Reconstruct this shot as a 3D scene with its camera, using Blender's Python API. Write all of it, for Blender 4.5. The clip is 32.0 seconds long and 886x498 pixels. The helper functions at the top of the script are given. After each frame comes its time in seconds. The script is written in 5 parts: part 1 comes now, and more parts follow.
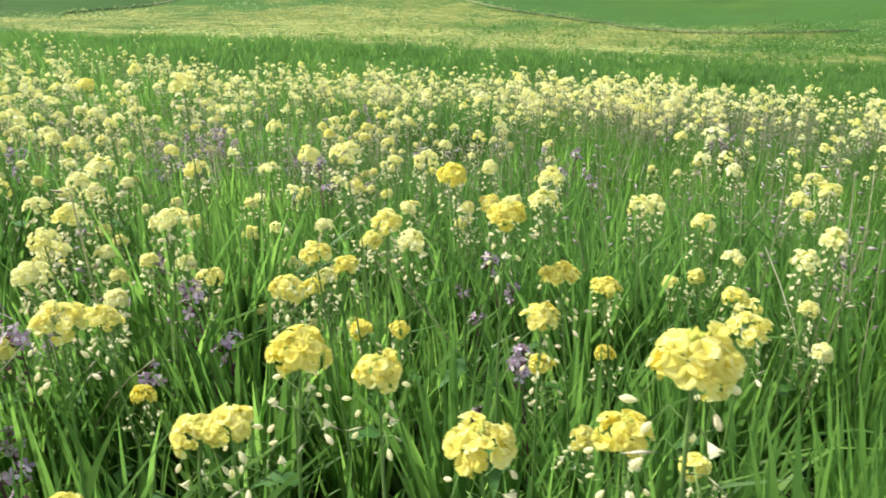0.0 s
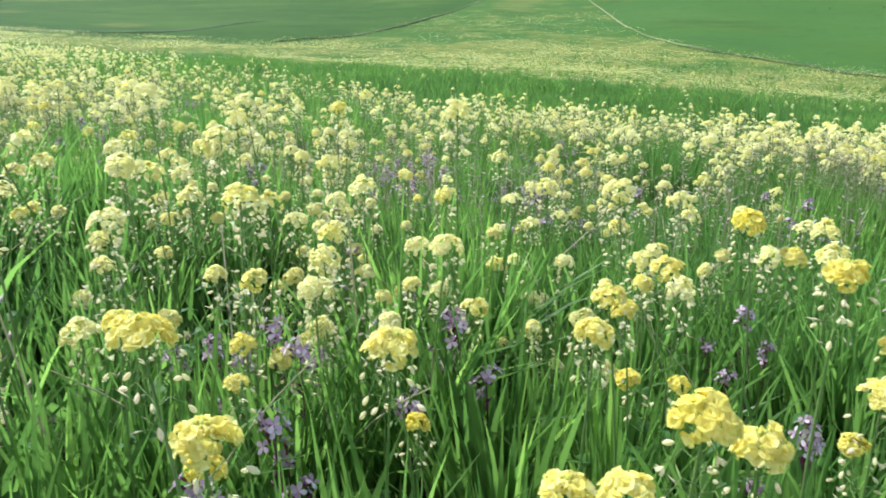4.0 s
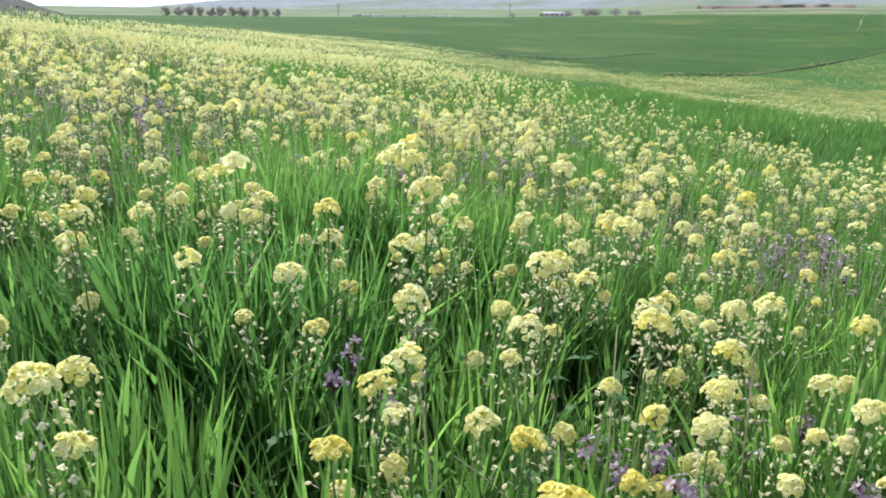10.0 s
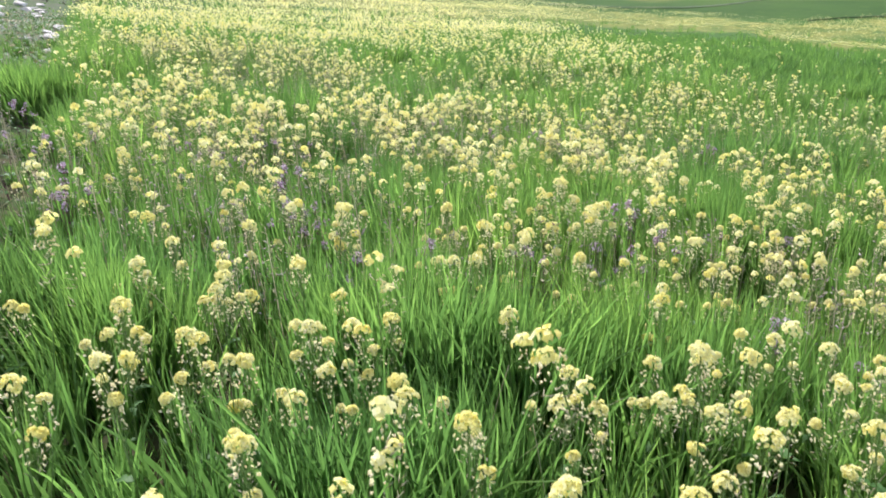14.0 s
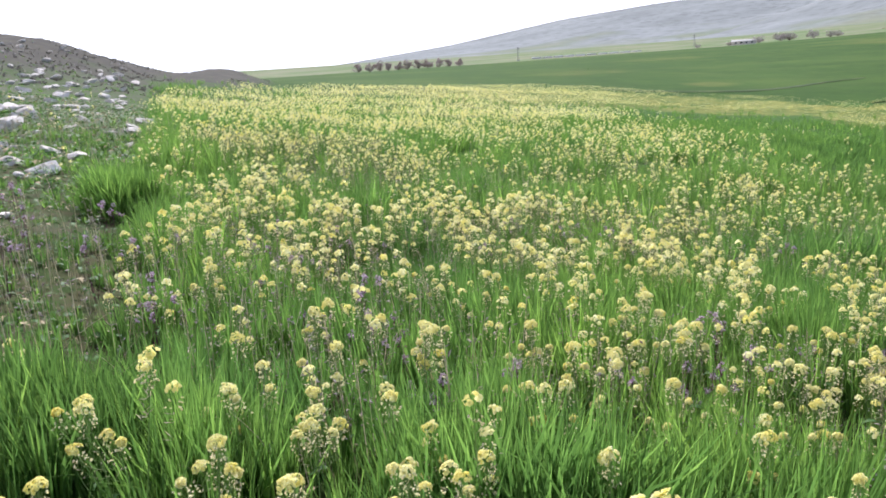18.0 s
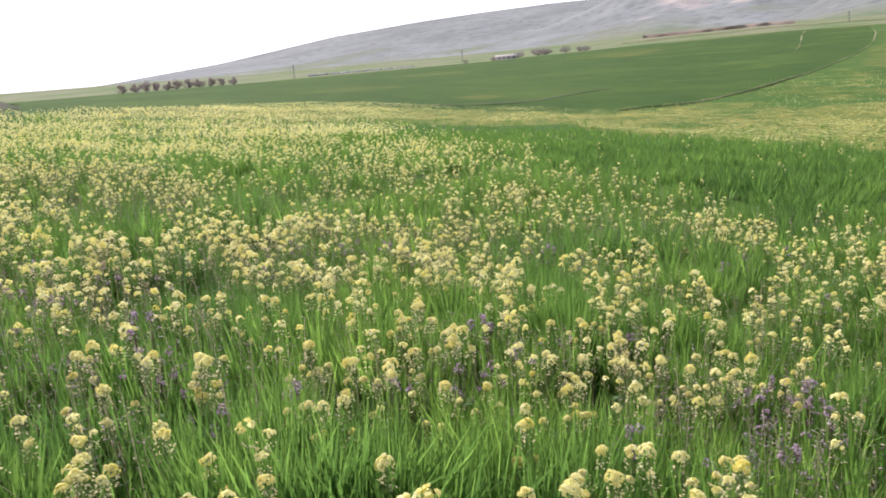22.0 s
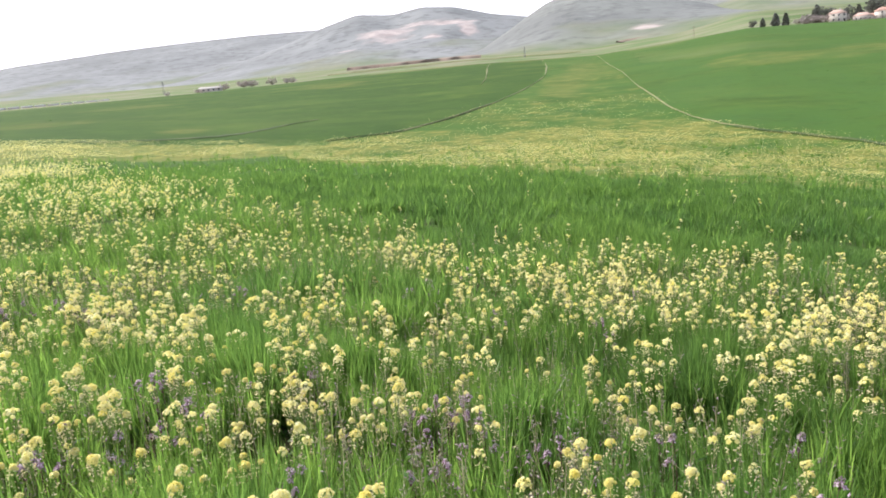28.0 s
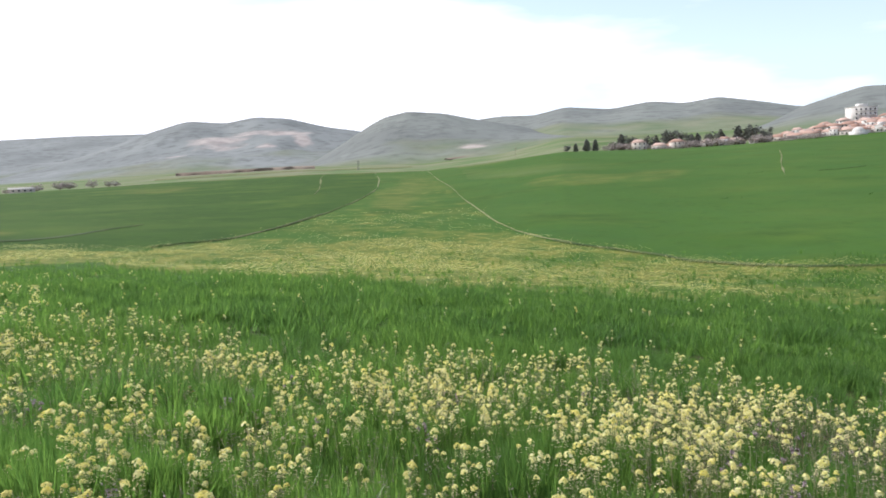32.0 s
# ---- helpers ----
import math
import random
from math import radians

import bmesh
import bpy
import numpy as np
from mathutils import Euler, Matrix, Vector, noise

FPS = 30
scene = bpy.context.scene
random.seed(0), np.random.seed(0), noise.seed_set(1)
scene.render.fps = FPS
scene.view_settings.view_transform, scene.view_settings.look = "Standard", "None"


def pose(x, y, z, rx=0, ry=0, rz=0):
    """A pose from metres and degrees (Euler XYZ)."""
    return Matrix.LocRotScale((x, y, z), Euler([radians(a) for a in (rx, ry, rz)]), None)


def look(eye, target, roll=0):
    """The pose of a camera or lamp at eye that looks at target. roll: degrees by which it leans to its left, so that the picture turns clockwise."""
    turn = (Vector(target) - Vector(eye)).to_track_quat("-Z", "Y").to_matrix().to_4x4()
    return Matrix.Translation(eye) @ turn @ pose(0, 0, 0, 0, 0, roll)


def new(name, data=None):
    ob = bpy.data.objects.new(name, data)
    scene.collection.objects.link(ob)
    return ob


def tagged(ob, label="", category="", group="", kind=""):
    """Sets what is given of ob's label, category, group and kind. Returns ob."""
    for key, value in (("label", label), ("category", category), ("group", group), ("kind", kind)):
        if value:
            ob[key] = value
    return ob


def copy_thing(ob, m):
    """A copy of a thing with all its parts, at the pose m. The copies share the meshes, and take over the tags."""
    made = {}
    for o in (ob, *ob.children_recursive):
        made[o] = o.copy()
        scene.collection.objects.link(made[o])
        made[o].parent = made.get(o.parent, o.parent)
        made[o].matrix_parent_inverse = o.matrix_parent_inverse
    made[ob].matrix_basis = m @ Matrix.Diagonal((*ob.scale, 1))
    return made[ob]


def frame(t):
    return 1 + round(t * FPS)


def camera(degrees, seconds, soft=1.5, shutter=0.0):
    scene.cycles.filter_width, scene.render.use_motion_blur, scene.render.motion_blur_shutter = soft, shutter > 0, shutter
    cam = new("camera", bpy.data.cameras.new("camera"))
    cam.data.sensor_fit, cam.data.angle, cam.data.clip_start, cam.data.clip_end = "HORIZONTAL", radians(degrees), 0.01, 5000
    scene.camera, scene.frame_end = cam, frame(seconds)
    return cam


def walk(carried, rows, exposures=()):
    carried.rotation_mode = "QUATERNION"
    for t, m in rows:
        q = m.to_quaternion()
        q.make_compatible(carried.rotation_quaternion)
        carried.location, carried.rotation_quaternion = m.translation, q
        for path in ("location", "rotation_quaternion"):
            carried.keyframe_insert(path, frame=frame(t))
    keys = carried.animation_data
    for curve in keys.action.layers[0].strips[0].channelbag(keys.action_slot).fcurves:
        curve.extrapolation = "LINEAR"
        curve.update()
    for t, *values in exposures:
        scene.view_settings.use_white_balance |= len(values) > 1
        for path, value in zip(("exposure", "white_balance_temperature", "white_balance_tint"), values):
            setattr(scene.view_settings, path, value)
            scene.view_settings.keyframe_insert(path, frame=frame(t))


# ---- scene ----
cam = camera(59.23, 32.0, soft=1.65, shutter=0.5)
walk(cam, [
    (0, pose(-0.052, -0.122, 0.780, 68.16, 1.91, -4.67)),
    (0.5, pose(-0.078, -0.114, 0.778, 69.06, 1.42, -2.80)),
    (1, pose(-0.096, -0.106, 0.773, 69.58, 1.08, -0.97)),
    (1.5, pose(-0.117, -0.088, 0.766, 70.14, 0.46, 0.56)),
    (2, pose(-0.142, -0.088, 0.766, 70.34, 0.29, 2.27)),
    (2.5, pose(-0.160, -0.078, 0.757, 70.60, 0.24, 3.71)),
    (3, pose(-0.183, -0.088, 0.761, 70.66, 0.68, 5.35)),
    (3.5, pose(-0.195, -0.080, 0.764, 70.74, 1.25, 6.79)),
    (5.5, pose(-0.272, -0.068, 0.806, 71.90, 1.23, 14.60)),
    (6, pose(-0.294, -0.062, 0.803, 72.10, 1.21, 16.34)),
    (6.5, pose(-0.311, -0.053, 0.804, 72.38, 1.08, 17.95)),
    (7, pose(-0.331, -0.039, 0.843, 72.57, 0.62, 19.87)),
    (7.5, pose(-0.275, -0.001, 0.847, 73.37, 0.47, 22.29)),
    (8, pose(-0.245, -0.008, 0.851, 74.26, 0.07, 26.44)),
    (8.5, pose(-0.278, -0.033, 0.841, 75.00, 0.22, 30.52)),
    (9, pose(-0.282, -0.042, 0.851, 75.64, -0.20, 33.33)),
    (9.5, pose(-0.286, -0.053, 0.841, 75.09, -0.56, 34.90)),
    (10, pose(-0.298, -0.054, 0.885, 73.30, -0.59, 35.86)),
    (10.5, pose(-0.319, -0.044, 0.903, 72.19, -0.39, 37.26)),
    (11, pose(-0.339, -0.026, 0.955, 71.72, -0.05, 38.24)),
    (11.5, pose(-0.353, -0.010, 0.994, 71.12, 0.39, 39.64)),
    (12, pose(-0.355, -0.005, 1.029, 70.62, 0.89, 40.89)),
    (12.5, pose(-0.363, 0.001, 1.113, 70.38, 1.02, 42.27)),
    (13, pose(-0.367, 0.007, 1.189, 70.36, 1.79, 43.30)),
    (13.5, pose(-0.364, 0.008, 1.261, 70.13, 2.60, 43.91)),
    (14, pose(-0.376, 0.017, 1.347, 70.42, 2.87, 44.37)),
    (14.5, pose(-0.393, 0.024, 1.397, 71.77, 2.58, 45.58)),
    (16.5, pose(-0.432, -0.011, 1.476, 74.33, 2.45, 47.85)),
    (17, pose(-0.453, -0.019, 1.485, 75.21, 2.50, 48.56)),
    (17.5, pose(-0.484, -0.012, 1.480, 75.89, 3.14, 48.80)),
    (18, pose(-0.500, -0.002, 1.483, 76.54, 3.63, 48.54)),
    (18.5, pose(-0.507, -0.007, 1.491, 76.80, 3.91, 46.09)),
    (19, pose(-0.503, -0.016, 1.503, 77.06, 4.54, 43.50)),
    (19.5, pose(-0.478, -0.024, 1.515, 77.05, 4.94, 41.63)),
    (20, pose(-0.449, -0.021, 1.517, 76.95, 4.88, 39.93)),
    (20.5, pose(-0.422, -0.011, 1.522, 76.83, 4.67, 37.96)),
    (21, pose(-0.411, -0.010, 1.524, 76.86, 4.61, 36.10)),
    (21.5, pose(-0.395, -0.010, 1.520, 76.73, 4.57, 34.19)),
    (22, pose(-0.378, -0.016, 1.517, 76.57, 4.52, 32.58)),
    (22.5, pose(-0.348, -0.014, 1.521, 76.61, 4.37, 30.73)),
    (23, pose(-0.322, -0.006, 1.526, 76.72, 4.36, 28.80)),
    (23.5, pose(-0.297, 0.007, 1.535, 76.90, 4.58, 26.50)),
    (24, pose(-0.261, 0.009, 1.545, 76.93, 4.83, 24.13)),
    (24.5, pose(-0.229, 0.021, 1.558, 76.92, 5.07, 21.51)),
    (25, pose(-0.197, 0.034, 1.563, 76.78, 5.05, 18.91)),
    (25.5, pose(-0.171, 0.034, 1.568, 76.79, 4.92, 16.92)),
    (27.5, pose(-0.103, 0.024, 1.572, 76.92, 4.70, 12.81)),
    (28, pose(-0.082, 0.034, 1.583, 77.10, 4.64, 11.78)),
    (28.5, pose(-0.063, 0.043, 1.590, 77.40, 4.50, 10.71)),
    (29, pose(-0.039, 0.035, 1.587, 78.65, 4.25, 9.30)),
    (29.5, pose(-0.036, 0.028, 1.582, 80.45, 3.84, 8.00)),
    (30, pose(-0.031, 0.021, 1.567, 82.00, 3.46, 6.39)),
    (30.5, pose(-0.031, 0.009, 1.569, 83.29, 3.09, 4.71)),
    (31, pose(-0.017, 0.002, 1.560, 84.30, 3.02, 2.99)),
    (31.5, pose(-0.002, 0.000, 1.554, 84.51, 2.75, 1.40)),
    (32, pose(0.000, 0.000, 1.550, 84.39, 2.49, -0.25)),
], exposures=((0, 0.55, 6250, 2), (2, 0.54, 5800, 4), (3.5, 0.53, 5650, 4), (7, 0.38, 5500, 7), (9.5, 0.34, 5600, 9), (11, 0.43, 5780, 14), (14, 0.60, 5960, 18), (18, 0.33, 5930, 20), (21, 0.17, 6330, 23), (25, 0.35, 6350, 22), (28, 0.45, 6350, 20), (30, 0.28, 6300, 17), (32, -0.02, 6150, 15)))

# ---- sky and sun ----
SUN_AZ, SUN_EL = -58.0, 47.0
world = bpy.data.worlds.new("sky")
scene.world = world
world.use_nodes = True
wn, wl = world.node_tree.nodes, world.node_tree.links
wn.clear()
w_out, w_bg = wn.new("ShaderNodeOutputWorld"), wn.new("ShaderNodeBackground")
w_sky = wn.new("ShaderNodeTexSky")
w_sky.sky_type, w_sky.sun_disc = "NISHITA", False
w_sky.sun_elevation, w_sky.sun_rotation = radians(SUN_EL), radians(SUN_AZ)
w_sky.dust_density, w_sky.air_density = 2.0, 1.0
w_co, w_map, w_noise, w_ramp, w_mix = (wn.new("ShaderNode" + k) for k in ("TexCoord", "Mapping", "TexNoise", "ValToRGB", "MixRGB"))
w_map.inputs["Scale"].default_value = (2.2, 2.2, 9.0)
w_map.inputs["Location"].default_value = (1.2, 0.4, 0.1)
w_noise.inputs["Scale"].default_value, w_noise.inputs["Detail"].default_value = 1.3, 5.0
w_ramp.color_ramp.elements[0].position, w_ramp.color_ramp.elements[1].position = 0.34, 0.52
w_ramp.color_ramp.elements[0].color, w_ramp.color_ramp.elements[1].color = (0.35, 0.35, 0.35, 1), (1, 1, 1, 1)
w_mix.inputs["Color2"].default_value = (12.5, 12.8, 13.2, 1)
w_bg.inputs["Strength"].default_value = 0.112
wl.new(w_co.outputs["Generated"], w_map.inputs["Vector"])
wl.new(w_map.outputs["Vector"], w_noise.inputs["Vector"])
# thinner cloud towards the east
w_east, w_thin = wn.new("ShaderNodeSeparateXYZ"), wn.new("ShaderNodeMath")
w_thin.operation = "MULTIPLY_ADD"
w_thin.inputs[1].default_value = -0.34
wl.new(w_co.outputs["Generated"], w_east.inputs["Vector"])
wl.new(w_east.outputs["X"], w_thin.inputs[0])
wl.new(w_noise.outputs["Fac"], w_thin.inputs[2])
wl.new(w_thin.outputs[0], w_ramp.inputs["Fac"])
wl.new(w_ramp.outputs["Color"], w_mix.inputs["Fac"])
w_blue = wn.new("ShaderNodeMixRGB")
w_blue.blend_type = "MULTIPLY"
w_blue.inputs["Fac"].default_value = 1.0
w_blue.inputs["Color2"].default_value = (1.55, 1.85, 2.15, 1)
wl.new(w_sky.outputs["Color"], w_blue.inputs["Color1"])
wl.new(w_blue.outputs["Color"], w_mix.inputs["Color1"])
# bright haze low down, thinner light overhead
w_sep, w_range, w_dim = wn.new("ShaderNodeSeparateXYZ"), wn.new("ShaderNodeMapRange"), wn.new("ShaderNodeMixRGB")
w_dim.blend_type = "MULTIPLY"
w_dim.inputs["Fac"].default_value = 1.0
for key, v in (("From Min", 0.12), ("From Max", 0.75), ("To Min", 1.0), ("To Max", 0.34)):
    w_range.inputs[key].default_value = v
wl.new(w_co.outputs["Generated"], w_sep.inputs["Vector"])
wl.new(w_sep.outputs["Z"], w_range.inputs["Value"])
wl.new(w_mix.outputs["Color"], w_dim.inputs["Color1"])
wl.new(w_range.outputs["Result"], w_dim.inputs["Color2"])
wl.new(w_dim.outputs["Color"], w_bg.inputs["Color"])
wl.new(w_bg.outputs["Background"], w_out.inputs["Surface"])

sun = new("sun", bpy.data.lights.new("sun", "SUN"))
sun.data.energy, sun.data.angle, sun.data.color = 5.0, radians(1.2), (1.0, 0.95, 0.86)
_a, _e = radians(SUN_AZ), radians(SUN_EL)
sun.matrix_world = look((0, 0, 0), (-math.sin(_a) * math.cos(_e), -math.cos(_a) * math.cos(_e), -math.sin(_e)))


# ---- materials ----
def material(name, colour, rough=0.7, tints=(), spread=0.0, scale=6.0, fine=60.0, bump=0.0, through_light=0.0, per="position", spec=0.3):
    """A procedural surface: a base colour that wanders towards the tints at two scales, and differs from piece to piece."""
    m = bpy.data.materials.new(name)
    m.use_nodes = True
    n, k = m.node_tree.nodes, m.node_tree.links
    n.clear()
    out, bsdf = n.new("ShaderNodeOutputMaterial"), n.new("ShaderNodeBsdfPrincipled")
    bsdf.inputs["Roughness"].default_value = rough
    bsdf.inputs["Specular IOR Level"].default_value = spec
    geo = n.new("ShaderNodeNewGeometry")
    big, small = n.new("ShaderNodeTexNoise"), n.new("ShaderNodeTexNoise")
    big.inputs["Scale"].default_value, big.inputs["Detail"].default_value = scale, 3.0
    small.inputs["Scale"].default_value, small.inputs["Detail"].default_value = fine, 2.0
    for t in (big, small):
        k.new(geo.outputs["Position"], t.inputs["Vector"])
    value = n.new("ShaderNodeRGB")
    value.outputs[0].default_value = (*colour, 1)
    colour_out = value.outputs[0]
    sources = [big.outputs["Fac"], small.outputs["Fac"]]
    if per == "island":
        sources.insert(0, geo.outputs["Random Per Island"])
    elif per == "object":
        info = n.new("ShaderNodeObjectInfo")
        sources.insert(0, info.outputs["Random"])
    for i, tint in enumerate(tints):
        ramp = n.new("ShaderNodeMapRange")
        lo, hi = ((0.35, 1.0) if per != "position" and i == 0 else (0.42, 0.68))
        ramp.inputs["From Min"].default_value, ramp.inputs["From Max"].default_value = lo, hi
        k.new(sources[i % len(sources)], ramp.inputs["Value"])
        mix = n.new("ShaderNodeMixRGB")
        mix.inputs["Color2"].default_value = (*tint, 1)
        k.new(ramp.outputs["Result"], mix.inputs["Fac"])
        k.new(colour_out, mix.inputs["Color1"])
        colour_out = mix.outputs["Color"]
    if spread:
        hsv = n.new("ShaderNodeHueSaturation")
        rng = n.new("ShaderNodeMapRange")
        rng.inputs["To Min"].default_value, rng.inputs["To Max"].default_value = 1 - spread, 1 + spread
        k.new(sources[0], rng.inputs["Value"])
        k.new(rng.outputs["Result"], hsv.inputs["Value"])
        k.new(colour_out, hsv.inputs["Color"])
        colour_out = hsv.outputs["Color"]
    k.new(colour_out, bsdf.inputs["Base Color"])
    if bump:
        b = n.new("ShaderNodeBump")
        b.inputs["Strength"].default_value, b.inputs["Distance"].default_value = 0.7, bump
        k.new(small.outputs["Fac"], b.inputs["Height"])
        k.new(b.outputs["Normal"], bsdf.inputs["Normal"])
    if through_light:
        tr, mx = n.new("ShaderNodeBsdfTranslucent"), n.new("ShaderNodeMixShader")
        mx.inputs["Fac"].default_value = through_light
        k.new(colour_out, tr.inputs["Color"])
        k.new(bsdf.outputs["BSDF"], mx.inputs[1])
        k.new(tr.outputs["BSDF"], mx.inputs[2])
        k.new(mx.outputs["Shader"], out.inputs["Surface"])
    else:
        k.new(bsdf.outputs["BSDF"], out.inputs["Surface"])
    return m


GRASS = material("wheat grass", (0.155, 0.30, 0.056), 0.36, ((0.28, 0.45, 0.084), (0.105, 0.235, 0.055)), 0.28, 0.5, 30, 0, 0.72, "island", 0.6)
GRASS_DARK = material("dark and less backlit wheat grass", (0.130, 0.262, 0.053), 0.48, ((0.19, 0.33, 0.064), (0.088, 0.19, 0.044)), 0.28, 0.35, 30, 0, 0.6, "island", 0.28)
STEM = material("mustard stem", (0.144, 0.252, 0.054), 0.6, ((0.198, 0.27, 0.09),), 0.2, 8, 90, 0, 0.15)
LEAF = material("mustard leaf", (0.0495, 0.135, 0.0225), 0.6, ((0.072, 0.162, 0.036),), 0.25, 8, 60, 0, 0.3, "island")
PETAL = material("yellow petals", (0.94, 0.895, 0.44), 0.5, ((0.95, 0.935, 0.66), (0.92, 0.85, 0.27)), 0.05, 9, 60, 0, 0.5, "island", 0.2)
PETAL_YOUNG = material("young yellow petals", (0.91, 0.82, 0.22), 0.5, ((0.94, 0.89, 0.46), (0.88, 0.77, 0.14)), 0.10, 9, 60, 0, 0.5, "island", 0.2)
FADED = material("faded petals", (0.93, 0.88, 0.58), 0.65, ((0.91, 0.80, 0.60),), 0.06, 9, 200, 0, 0.5, "island", 0.2)
BUD = material("flower buds", (0.66, 0.60, 0.10), 0.6, ((0.45, 0.52, 0.10),), 0.15, 9, 200, 0, 0.2, "island")
PURPLE = material("violet petals", (0.47, 0.31, 0.43), 0.6, ((0.66, 0.55, 0.64),), 0.25, 9, 200, 0, 0.35, "island")
WINE = material("wine red calyx", (0.13, 0.03, 0.07), 0.6, ((0.2, 0.06, 0.12),), 0.25, 9, 200, 0, 0.2, "island")
POD = material("ripening pods", (0.50, 0.45, 0.27), 0.7, ((0.58, 0.49, 0.38), (0.34, 0.36, 0.18)), 0.2, 9, 200, 0, 0.2, "island")
DUSK = material("dull violet sprigs", (0.405, 0.331, 0.331), 0.7, ((0.552, 0.488, 0.469), (0.304, 0.23, 0.23)), 0.2, 9, 200, 0, 0.25, "island")
STRAW = material("dry straw", (0.42, 0.34, 0.2), 0.7, ((0.3, 0.24, 0.13),), 0.25, 8, 60, 0, 0.1, "island")
STONE = material("limestone", (0.626, 0.58, 0.543), 0.9, ((0.718, 0.69, 0.653), (0.46, 0.405, 0.359)), 0.15, 1.2, 14, 0.03)
BARK = material("grey brown bark", (0.15, 0.11, 0.09), 0.9, ((0.22, 0.16, 0.13),), 0.2, 3, 30, 0.01)
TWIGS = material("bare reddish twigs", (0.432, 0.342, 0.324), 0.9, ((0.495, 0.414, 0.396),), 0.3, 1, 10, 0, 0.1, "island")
# needle green lightened and greyed: the haze over the village is in the colour
NEEDLES_HAZED = material("dark conifer needles paled for haze", (0.155, 0.165, 0.14), 0.8, ((0.20, 0.21, 0.18),), 0.35, 1, 10, 0, 0.1, "island")
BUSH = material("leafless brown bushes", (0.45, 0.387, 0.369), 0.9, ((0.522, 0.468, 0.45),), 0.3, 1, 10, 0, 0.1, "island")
SCRUB = material("brown scrub", (0.27, 0.25, 0.21), 0.9, ((0.34, 0.31, 0.27),), 0.3, 1, 10, 0, 0.1, "island")
PLASTER = material("pale plaster", (0.648, 0.594, 0.54), 0.9, ((0.54, 0.45, 0.396),), 0.15, 0.4, 5, 0, 0, "object")
WHITE = material("white plaster", (0.70, 0.68, 0.66), 0.85, ((0.60, 0.57, 0.54),), 0.06, 0.5, 5)
TILES = material("terracotta roof tiles", (0.414, 0.261, 0.207), 0.85, ((0.468, 0.342, 0.297),), 0.2, 0.6, 6, 0.03, 0, "object")
GLASS = material("dark window", (0.05, 0.055, 0.065), 0.2, (), 0, 1, 5, 0, 0, "position", 0.5)
CONCRETE = material("grey concrete", (0.42, 0.41, 0.40), 0.9, ((0.34, 0.33, 0.32),), 0.1, 1, 9)
STEEL = material("weathered steel", (0.22, 0.22, 0.23), 0.6, ((0.3, 0.3, 0.3),), 0.1, 1, 9)
TRACK = material("dry earth track", (0.185, 0.19, 0.088), 0.95, ((0.235, 0.22, 0.115), (0.10, 0.15, 0.047)), 0.15, 0.25, 1.5, 0.02)
DITCH = material("dark ditch edge", (0.05, 0.085, 0.028), 0.95, ((0.085, 0.11, 0.04),), 0.2, 0.3, 2)
EMBANK = material("brown bank", (0.17, 0.13, 0.10), 0.95, ((0.24, 0.2, 0.16),), 0.2, 0.02, 0.3)


